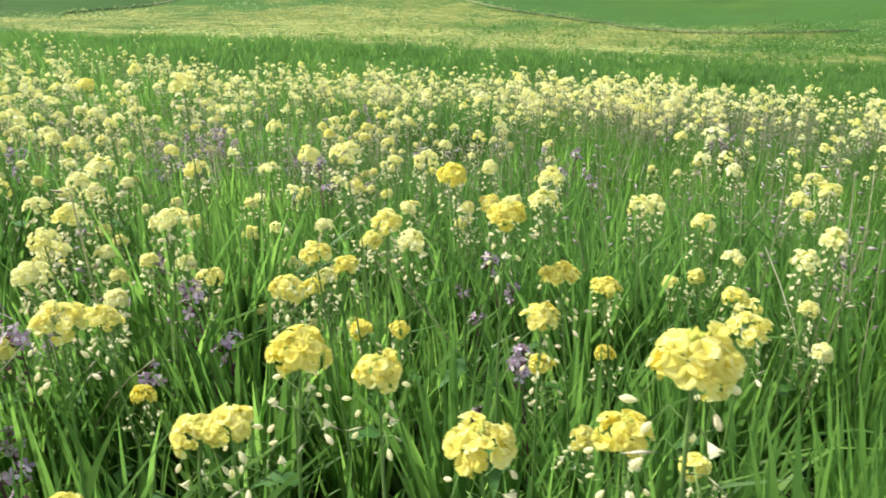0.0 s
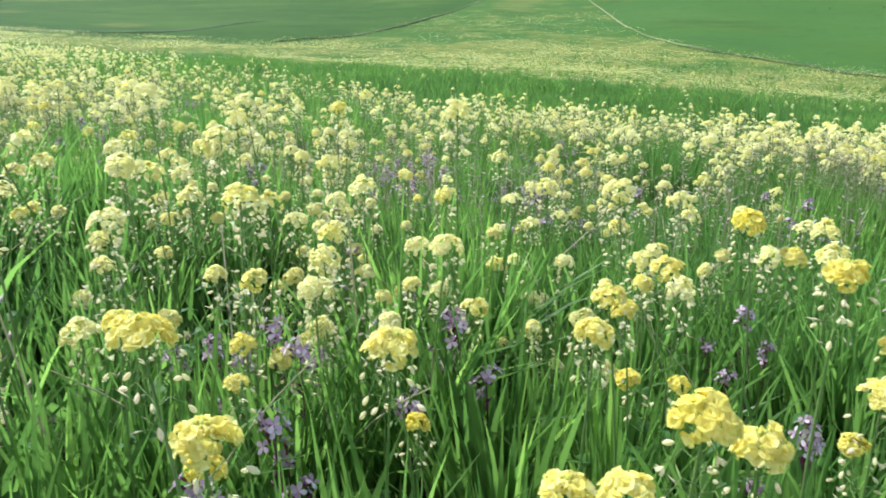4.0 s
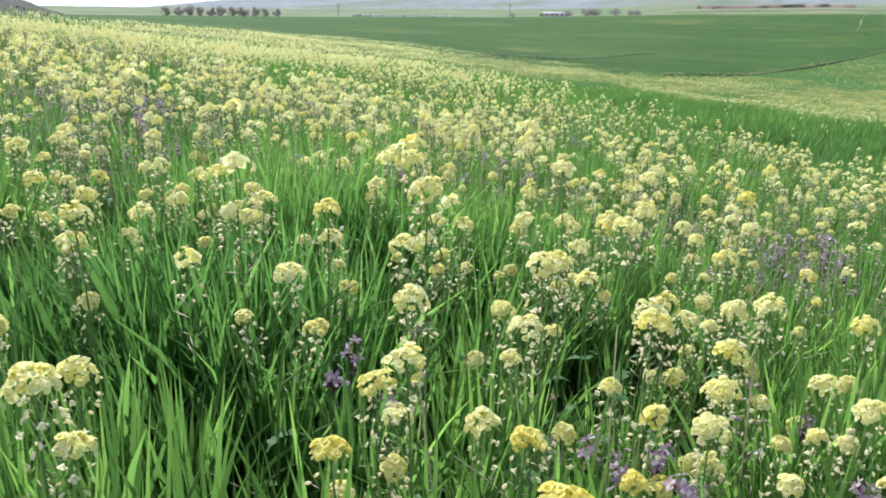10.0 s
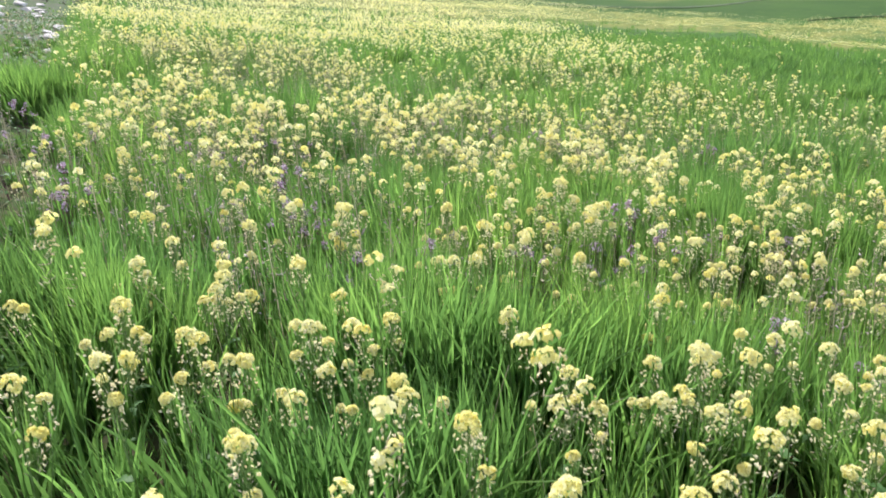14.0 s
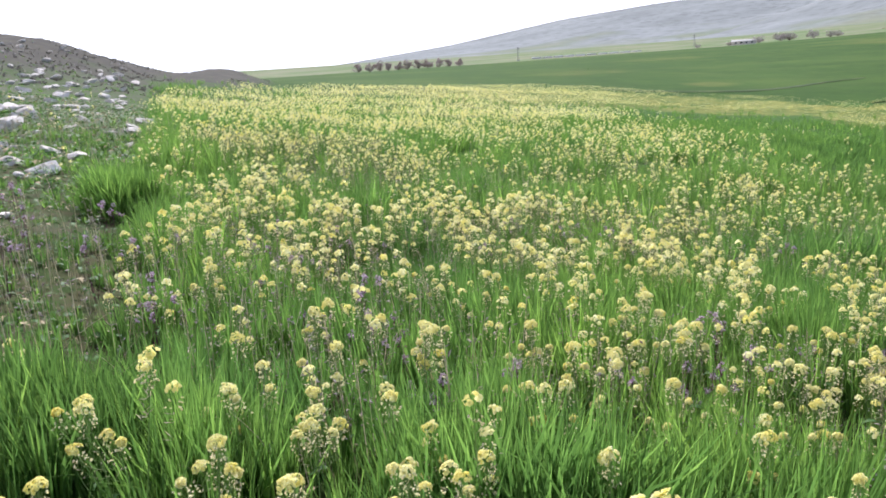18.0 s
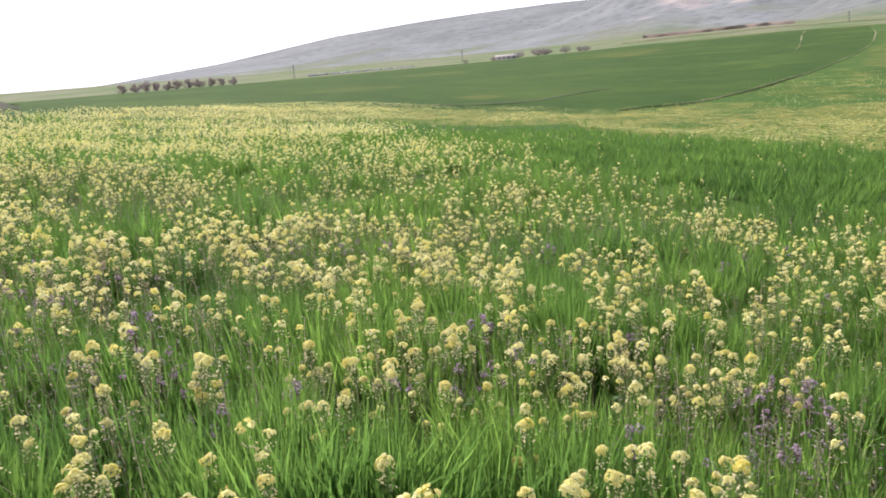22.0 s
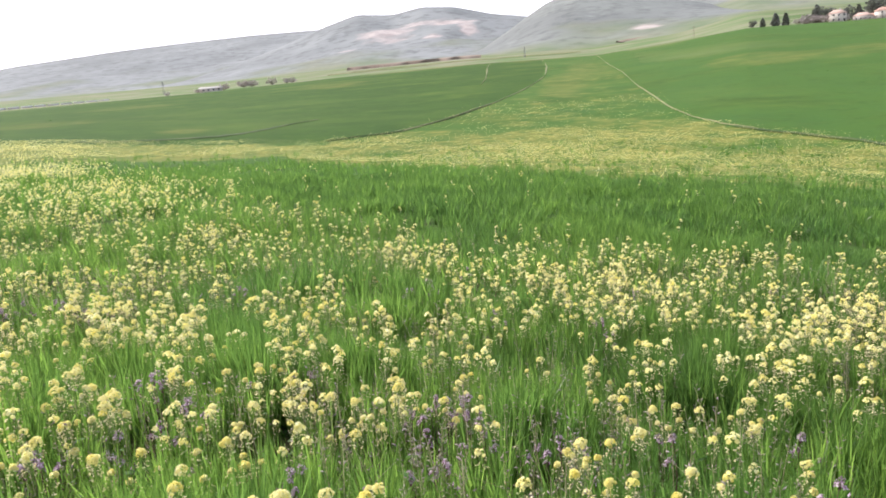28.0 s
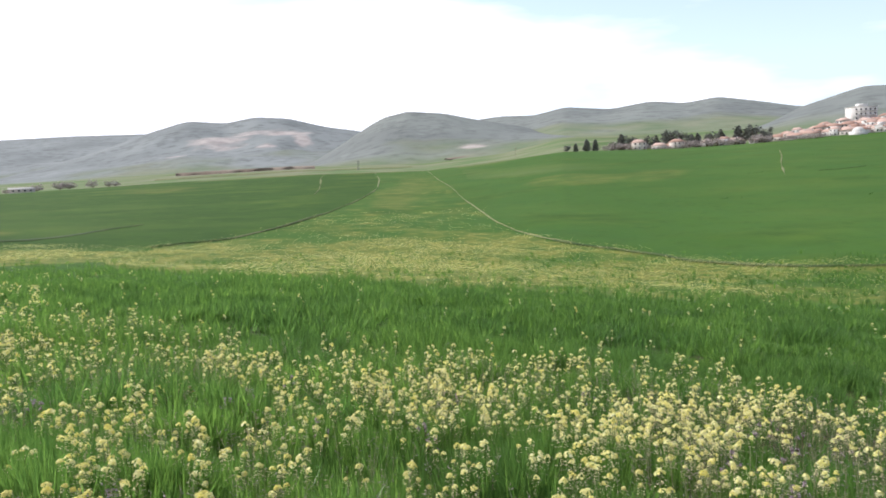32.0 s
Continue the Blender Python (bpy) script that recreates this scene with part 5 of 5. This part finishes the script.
rng = np.random.RandomState(51)
stones = [stone(500 + i, 1.0) for i in range(6)]
spots = [(-17.5, 3.75, 0.95), (-19.6, 4.6, 1.0), (-11.3, 2.3, 0.42), (-13.6, 2.65, 0.6), (-15.2, 2.6, 0.7), (-7.6, 1.4, 0.22), (-33.8, 8.9, 1.0), (-31, 9.3, 0.8), (-39, 10.9, 1.3), (-42.6, 10.2, 1.2), (-27, 6.4, 0.9), (-23, 5.0, 1.0), (-25, 7.6, 0.7), (-58, 19.6, 1.4), (-60, 20.3, 1.6), (-21, 4.2, 0.8)]
spots += [(-34.8, 8.0, 0.8), (-29.7, 7.1, 0.7), (-17.8, 3.9, 0.7), (-15.8, 3.3, 0.8), (-15.3, 3.7, 0.35), (-26.8, 8.0, 0.7), (-30.9, 8.8, 0.9), (-29.3, 7.8, 0.6), (-52.8, 16.6, 1.3), (-48.1, 14.8, 1.0), (-43.3, 14.2, 1.1), (-45.1, 15.7, 0.8), (-57.7, 21.2, 1.2), (-55.1, 14.3, 1.0), (-52.4, 12.6, 0.9), (-13.3, 2.8, 0.4), (-11.2, 2.3, 0.4), (-31.8, 10.8, 0.6)]
spots = [(x, y, 0.62 * w) for x, y, w in spots]
for _ in range(270):
    r = rng.uniform(10, 75)
    a = radians(-rng.uniform(70.5, 82) + (2.0 if r < 30 else 0))
    x, y = r * math.sin(a), r * math.cos(a)
    spots.append((x, y, (0.09 + 0.36 * rng.rand() ** 2) * (0.7 + r / 60)))
for i, (x, y, w) in enumerate(spots):
    s = stones[i % 6]
    h = float(ground_height(x, y))
    k = w if i < 6 else w / s.scale.x
    m = Matrix.LocRotScale((x, y, h + 0.12 * w), Euler((rng.uniform(-0.3, 0.3), rng.uniform(-0.3, 0.3), rng.uniform(0, 6.28))), (k, k, k))
    if i < 6:
        s.matrix_basis = m
    else:
        copy_thing(s, m)


# ---- trees and bushes ----
def crown_cards(rng, centres, radius, count, size, flat=0.8):
    """Many small leaf or twig clumps round the limbs' ends."""
    c = np.asarray(centres)[rng.randint(0, len(centres), count)]
    d = rng.normal(0, 1, (count, 3))
    d /= np.linalg.norm(d, axis=1)[:, None]
    at = c + d * radius * rng.uniform(0.1, 1.0, (count, 1)) ** 0.5 * (1, 1, flat)
    tri = (np.array([(-0.5, 0, -0.3), (0.5, 0, -0.25), (0.1, 0.15, 0.6), (-0.2, -0.5, 0.1), (0.3, 0.5, 0.1)]), np.array([(0, 1, 2), (2, 3, 4)]), np.zeros(2, int))
    return spread(tri, at, turned(rng.uniform(0, 6.28, count), rng.uniform(0, 1.5, count), rng.uniform(0, 6.28, count)), size * rng.uniform(0.6, 1.4, count))


def bare_tree(seed, tall, wide, mat, label, cards=260):
    rng = np.random.RandomState(seed)
    root = new("tree")
    fork = tall * rng.uniform(0.12, 0.2)
    part("trunk", tube(stem_line((0, 0, -0.3), (rng.uniform(-0.1, 0.1), 0, fork), (0.08, 0, 0), 4), np.linspace(0.05, 0.035, 4) * tall, 7), [BARK], root)
    ends = []
    for i in range(9):
        a = i * 2.4 + rng.uniform(-0.3, 0.3)
        reach = wide * rng.uniform(0.2, 0.5)
        end = (reach * math.cos(a), reach * math.sin(a), tall * rng.uniform(0.26, 0.88))
        part("limb", tube(stem_line((0, 0, fork), end, (0.1 * reach * math.cos(a), 0.1 * reach * math.sin(a), -0.05 * tall), 5), np.linspace(0.024, 0.008, 5) * tall, 4), [BARK], root)
        ends += [np.array(end), np.array(end) * 0.75 + np.array((0, 0, fork)) * 0.25]
    part("crown", crown_cards(rng, ends, wide * 0.24, cards, wide * 0.10), [mat], root)
    return tagged(root, label, "tree")


def conifer(seed, tall, wide):
    rng = np.random.RandomState(seed)
    root = new("conifer_tree")
    part("trunk", tube([(0, 0, -0.3), (0, 0, tall * 0.5), (0, 0, tall * 0.96)], np.linspace(0.03, 0.006, 3) * tall, 6), [BARK], root)
    heap = []
    for level in np.linspace(0.12, 0.97, 13):
        r = wide / 2 * (1.02 - level) ** 0.5 * min(1.0, 0.45 + 2.2 * level)
        k = int(6 + 16 * (1 - level))
        a = rng.uniform(0, 6.28, k)
        heap.append(np.stack([r * np.cos(a) * rng.uniform(0.4, 1, k), r * np.sin(a) * rng.uniform(0.4, 1, k), level * tall + rng.uniform(-0.03, 0.03, k) * tall], -1))
    pts = np.concatenate(heap)
    part("crown", crown_cards(rng, pts, wide * 0.08, len(pts) * 3, wide * 0.16), [NEEDLES_HAZED], root)
    return tagged(root, "dark green conifer near the village, paled for haze", "tree", "conifers by the village")


def bush(seed, wide, tall, mat, label):
    rng = np.random.RandomState(seed)
    root = new("bush")
    ends = []
    for i in range(7):
        a = i * 2.4
        end = (wide * 0.36 * math.cos(a) * rng.uniform(0.3, 1), wide * 0.36 * math.sin(a) * rng.uniform(0.3, 1), tall * rng.uniform(0.45, 0.8))
        part("stem", tube(stem_line((0.1 * math.cos(a), 0.1 * math.sin(a), -0.2), end, (0, 0, 0.1), 4), np.linspace(0.03, 0.01, 4) * tall, 4), [BARK], root)
        ends.append(end)
    part("crown", crown_cards(rng, ends, wide * 0.22, 150, wide * 0.09, 0.9), [mat], root)
    return tagged(root, label, "bush", "bushes round the village")


def set_down(ob, az, r, size, yaw, first, sink=0.0):
    x, y = r * math.sin(radians(az)), r * math.cos(radians(az))
    size = size if first else size / ob.scale.x
    m = Matrix.LocRotScale((x, y, float(ground_height(x, y)) - sink), Euler((0, 0, yaw)), (size, size, size))
    if first:
        ob.matrix_basis = m
        return ob
    return copy_thing(ob, m)


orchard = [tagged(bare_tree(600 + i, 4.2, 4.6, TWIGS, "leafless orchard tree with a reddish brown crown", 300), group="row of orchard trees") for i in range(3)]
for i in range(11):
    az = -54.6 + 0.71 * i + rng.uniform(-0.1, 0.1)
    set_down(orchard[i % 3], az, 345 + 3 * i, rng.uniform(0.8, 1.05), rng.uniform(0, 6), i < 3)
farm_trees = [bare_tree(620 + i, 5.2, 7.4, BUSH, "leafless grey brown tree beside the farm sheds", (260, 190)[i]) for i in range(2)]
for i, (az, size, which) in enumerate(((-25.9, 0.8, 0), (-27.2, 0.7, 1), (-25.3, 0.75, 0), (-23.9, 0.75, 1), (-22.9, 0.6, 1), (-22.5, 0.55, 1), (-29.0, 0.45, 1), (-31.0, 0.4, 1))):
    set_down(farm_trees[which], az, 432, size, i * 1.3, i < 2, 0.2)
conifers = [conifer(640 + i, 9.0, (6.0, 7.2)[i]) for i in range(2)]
round_trees = [tagged(bare_tree(650 + i, 9.0, 7.5, NEEDLES_HAZED, "dark leafy tree among the village houses, paled for haze", 420), group="trees by the village") for i in range(2)]
# compass angle, height, round or pointed
grove = ((9.3, 4.5, 1), (9.9, 5.0, 0), (10.7, 6.5, 0), (11.3, 6.5, 0), (12.5, 5.5, 1), (13.1, 8.5, 0), (13.6, 8.5, 1), (14.1, 7.5, 1), (15.0, 8.0, 1), (15.5, 7.5, 0), (16.3, 11.5, 1), (16.8, 10.5, 1), (17.7, 9.0, 1), (18.3, 7.5, 0),
         (19.2, 8.5, 1), (19.8, 8.5, 0), (20.9, 9.5, 0), (21.3, 10.5, 1), (21.9, 10.5, 1), (22.7, 8.5, 1))
met = [0, 0]
for i, (az, tall, kind) in enumerate(grove):
    set_down((conifers, round_trees)[kind][met[kind] % 2], az, 437 + 4 * math.sin(i * 2.0), tall / 9.0, i * 1.1, met[kind] < 2, 0.3)
    met[kind] += 1
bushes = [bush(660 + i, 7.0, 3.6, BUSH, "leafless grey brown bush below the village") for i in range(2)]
for i in range(48):
    az = 12.0 + i * 0.3 + rng.uniform(-0.2, 0.2)
    low = 0.55 if 15.2 < az < 17.4 else 1.0
    set_down(bushes[i % 2], az, 426 + rng.uniform(-3, 5), rng.uniform(0.6, 1.15) * low * (1.0 if az < 23 else 0.6), i * 1.7, i < 2, 0.2)


# ---- buildings ----
def box(x0, y0, z0, x1, y1, z1, mat=0):
    V = np.array([(x, y, z) for z in (z0, z1) for y in (y0, y1) for x in (x0, x1)], float)
    q = np.array([(0, 2, 3, 1), (4, 5, 7, 6), (0, 1, 5, 4), (2, 6, 7, 3), (0, 4, 6, 2), (1, 3, 7, 5)])
    return V, np.concatenate([q[:, [0, 1, 2]], q[:, [0, 2, 3]]]), np.full(12, mat)


def flat_part(name, shape, mats, parent, label=""):
    ob = sheet(name, shape[0], shape[1], mats, face_mats=shape[2], shade=False)
    ob.parent = parent
    return tagged(ob, label)


def house(seed, w, d, h, roof_mat, wall_mat, label, flat=False, storeys=1):
    """Walls, a hipped or flat roof with eaves, windows with frames, and a door."""
    rng = np.random.RandomState(seed)
    root = new("house")
    flat_part("wall", box(-w / 2, -d / 2, -1.5, w / 2, d / 2, h), [wall_mat], root)
    if flat:
        flat_part("roof", box(-w / 2 - 0.3, -d / 2 - 0.3, h, w / 2 + 0.3, d / 2 + 0.3, h + 0.35), [wall_mat], root)
        flat_part("roof_room", box(-w / 6, -d / 4, h + 0.35, w / 6, d / 4, h + 2.2), [wall_mat], root)
    else:
        e, k = 0.4, h + min(w, d) * 0.27
        V = np.array([(-w / 2 - e, -d / 2 - e, h), (w / 2 + e, -d / 2 - e, h), (w / 2 + e, d / 2 + e, h), (-w / 2 - e, d / 2 + e, h), (-w / 4, 0, k), (w / 4, 0, k),
                      (-w / 2 - e, -d / 2 - e, h - 0.15), (w / 2 + e, -d / 2 - e, h - 0.15), (w / 2 + e, d / 2 + e, h - 0.15), (-w / 2 - e, d / 2 + e, h - 0.15)])
        F = np.array([(0, 1, 5), (0, 5, 4), (2, 3, 4), (2, 4, 5), (1, 2, 5), (3, 0, 4), (6, 8, 7), (6, 9, 8), (0, 6, 7), (0, 7, 1), (1, 7, 8), (1, 8, 2), (2, 8, 9), (2, 9, 3), (3, 9, 6), (3, 6, 0)])
        roof = flat_part("roof", (V, F, np.zeros(len(F), int)), [roof_mat], root)
        flat_part("chimney", box(w * 0.12, -0.35, h, w * 0.12 + 0.6, 0.35, k + 0.7), [CONCRETE], roof)
    n = max(2, int(w / 2.6))
    for s in range(storeys):
        for i in range(n):
            x = -w / 2 + (i + 0.5) * w / n
            z = 1.0 + s * 2.8
            if z + 1.1 > h:
                continue
            win = flat_part("window", box(x - 0.55, -d / 2 - 0.06, z, x + 0.55, -d / 2 + 0.02, z + 1.2), [WHITE], root)
            flat_part("pane", box(x - 0.45, -d / 2 - 0.08, z + 0.1, x + 0.45, -d / 2 - 0.065, z + 1.1), [GLASS], win)
            if storeys > 2:
                flat_part("balcony", box(x - 1.0, -d / 2 - 1.0, z - 0.9, x + 1.0, -d / 2 - 0.07, z - 0.1), [wall_mat], root)
    flat_part("door", box(w * 0.32, -d / 2 - 0.05, -0.2, w * 0.32 + 1.0, -d / 2 + 0.02, 2.0), [BARK], root)
    return tagged(root, label, "house", "houses of the village")


village = [house(700, 11, 8, 3.4, TILES, PLASTER, "village house with a red tiled roof and pale walls"), house(701, 9, 8, 5.4, TILES, PLASTER, "two storey village house with a red tiled roof", storeys=2),
           house(702, 13, 8, 3.0, TILES, WHITE, "long white village house with a red tiled roof"), house(703, 8, 7, 5.6, TILES, WHITE, "white two storey village house with a tiled roof", storeys=2)]
lots = [(15.7, 430, 0.1), (16.9, 430, 0.4), (16.3, 433, 0.2), (20.0, 432, 0.1), (20.7, 433, 0.3), (14.3, 425, 0.2), (22.2, 433, 0.1), (18.9, 434, 0.5)]
for row, (r, a0, a1, k) in enumerate(((452, 23.3, 31.5, 17), (470, 23.6, 32.5, 18), (490, 24.4, 33, 17), (510, 25.4, 34, 15), (530, 26.6, 35, 12))):
    for i in range(k):
        lots.append((a0 + (a1 - a0) * (i + rng.uniform(0.1, 0.9)) / k, r + rng.uniform(-6, 6), rng.uniform(-0.6, 0.6)))
for i, (az, r, yaw) in enumerate(lots):
    set_down(village[i % 4], az, r, rng.uniform(0.55, 0.78), -radians(az) + yaw, i < 4, 0.3)
block = house(720, 15, 11, 11.5, TILES, WHITE, "tall white apartment building with balconies above the village", True, 4)
set_down(block, 28.3, 520, 0.9, radians(-28.3) + 0.5, True, 0.5)
set_down(house(721, 9, 9, 4.5, TILES, WHITE, "plain white building at the village edge", True, 1), 29.4, 452, 0.8, radians(-29.4) + 0.3, True, 0.5)


def dome():
    """A small domed building with a drum and a lower wall."""
    root = new("domed_building")
    t = np.linspace(0, math.pi / 2, 8)
    a = np.arange(16) * 2 * math.pi / 16
    V = np.stack([np.outer(np.cos(t), np.cos(a)) * 4.0, np.outer(np.cos(t), np.sin(a)) * 4.0, np.repeat(np.sin(t)[:, None], 16, 1) * 3.4 + 2.2], -1).reshape(-1, 3)
    q = grid_faces(8, 16, True)
    part("dome_roof", (V, np.concatenate([q[:, [0, 1, 2]], q[:, [0, 2, 3]]]), np.zeros(2 * len(q), int)), [WHITE], root)
    flat_part("wall", box(-4.2, -4.2, -1.5, 4.2, 4.2, 2.2), [WHITE], root)
    return tagged(root, "white domed building at the edge of the village", "building")


set_down(dome(), 28.15, 440, 0.72, 0.2, True, 0.2)


def shed(label):
    root = new("farm_shed")
    flat_part("wall", box(-7, -3, -1, 7, 3, 2.4), [PLASTER], root)
    V = np.array([(-7.4, -3.5, 2.3), (7.4, -3.5, 2.3), (7.4, 3.5, 2.3), (-7.4, 3.5, 2.3), (-7.4, 0, 3.3), (7.4, 0, 3.3)])
    flat_part("roof", (V, np.array([(0, 1, 5), (0, 5, 4), (2, 3, 4), (2, 4, 5), (0, 4, 3), (1, 2, 5)]), np.zeros(6, int)), [CONCRETE], root, "grey sheet roof")
    for i in range(4):
        flat_part("window", box(-5.6 + 3.2 * i, -3.06, 0.9, -4.4 + 3.2 * i, -2.98, 1.8), [GLASS], root)
    return tagged(root, label, "shed")


set_down(shed("low white farm shed with a grey roof beside trees"), -28.1, 432, 0.8, radians(28) + 0.1, True)
far_white = sheet("greenhouse_roofs", *joined([box(-70 + 14 * i, -8, -1, -58 + 14 * i, 8, 1.3) for i in range(10)])[:2], [WHITE], shade=False)
tagged(far_white, "row of long white greenhouse roofs in the valley", "greenhouse")
set_down(far_white, -38.4, 1000, 0.95, radians(38.4), True, -0.5)


# ---- poles and pylons ----
def pylon(tall):
    """A lattice mast: four legs, braces, cross arms."""
    root = new("power_pylon")
    base, top = 0.075 * tall, 0.018 * tall
    corners = ((-1, -1), (1, -1), (1, 1), (-1, 1))
    for a, b in corners:
        part("leg", tube([(a * base, b * base, -0.5), (a * top, b * top, tall)], 0.012 * tall, 4), [STEEL], root)
    for i in range(4):
        (a, b), (c, d) = corners[i], corners[(i + 1) % 4]
        for lv in range(5):
            s0, s1 = base + (top - base) * lv / 5, base + (top - base) * (lv + 1) / 5
            part("brace", tube([(a * s0, b * s0, tall * lv / 5), (c * s1, d * s1, tall * (lv + 1) / 5)], 0.005 * tall, 3), [STEEL], root)
    for z in (0.74, 0.88):
        part("cross_arm", tube([(-0.16 * tall, 0, z * tall), (0, 0, (z + 0.03) * tall), (0.16 * tall, 0, z * tall)], np.full(3, 0.008 * tall), 4), [STEEL], root)
    return tagged(root, "thin grey steel power pylon in the valley", "pylon", "power pylons")


mast = pylon(16.0)
set_down(mast, -5.9, 1080, 0.85, 0.3, True)
set_down(mast, -43.2, 960, 1.05, 0.8, False)
set_down(mast, -31.2, 1000, 1.0, 0.6, False)
pole = new("wooden_pole")
part("post", tube([(0, 0, -0.3), (0, 0, 4), (0, 0, 8)], 0.14, 6), [BARK], pole)
part("crossbar", box(-0.9, -0.08, 7.1, 0.9, 0.08, 7.3), [BARK], pole)
tagged(pole, "wooden telegraph pole at the field edge", "pole")
def field_weeds():
    """Scattered dark weed clumps on the far field."""
    rng = np.random.RandomState(88)
    tuft = joined([(v @ turned(np.array([a]))[0].T, f, m) for a in np.arange(9) * 0.7 for v, f, m in [blade(rng, 2, 0.26, 0.10, 0.8)]])
    a, r = np.radians(np.concatenate([rng.uniform(6, 31, 11), rng.uniform(-40, 5, 5)])), rng.uniform(100, 260, 16)
    heap = []
    for k in range(16):
        n = rng.randint(2, 7)
        x = r[k] * np.sin(a[k]) + rng.normal(0, 1.6, n)
        y = r[k] * np.cos(a[k]) + rng.normal(0, 0.5, n)
        heap.append(spread(tuft, np.stack([x, y, ground_height(x, y)], -1), turned(rng.uniform(0, 6.28, n)), rng.uniform(0.6, 1.2, n)))
    V, F, M = joined(heap)
    return tagged(sheet("field_weeds", V, F, [LEAF]), "dark weed clumps scattered over the green field", "weeds", kind="stuff")


field_weeds()


def heath_scrub():
    """Low brown scrub over the earth heaps."""
    rng = np.random.RandomState(93)
    clump = crown_cards(rng, [np.zeros(3)], 0.5, 14, 0.32, 0.7)
    a, r = np.radians(rng.uniform(-88, -61, 4200)), rng.uniform(50, 122, 4200)
    x, y = r * np.sin(a), r * np.cos(a)
    keep = value_noise(x, y, 6, 95) > 0.42
    x, y = x[keep], y[keep]
    V, F, M = spread(clump, np.stack([x, y, ground_height(x, y) + 0.02], -1), turned(rng.uniform(0, 6.28, len(x))), rng.uniform(0.08, 0.34, len(x)))
    return tagged(sheet("heath_scrub", V, F, [SCRUB]), "low dark brown scrub over the earth heaps", "scrub", kind="stuff")


heath_scrub()
set_down(pole, 5.6, 424, 0.75, 0.2, True)

# long brown banks and bare plots in the valley
ribbon("bank_1", [(1130 * math.sin(radians(a)), 1130 * math.cos(radians(a))) for a in np.linspace(-18.6, -9.0, 9)], 16, EMBANK, "long brown earth bank in the valley", 4.2, 0.4, 31)
ribbon("bank_2", [((1330 + 10 * i) * math.sin(radians(a)), (1330 + 10 * i) * math.cos(radians(a))) for i, a in enumerate(np.linspace(0.5, 7.5, 9))], 18, EMBANK, "long brown hedge bank in the valley", 2.4, 0.5, 32)
ribbon("bank_3", [((1060 + 6 * i) * math.sin(radians(a)), (1060 + 6 * i) * math.cos(radians(a))) for i, a in enumerate(np.linspace(-20, -2, 9))], 16, TRACK, "pale field edge in the valley", 1.0, 0.4, 33)
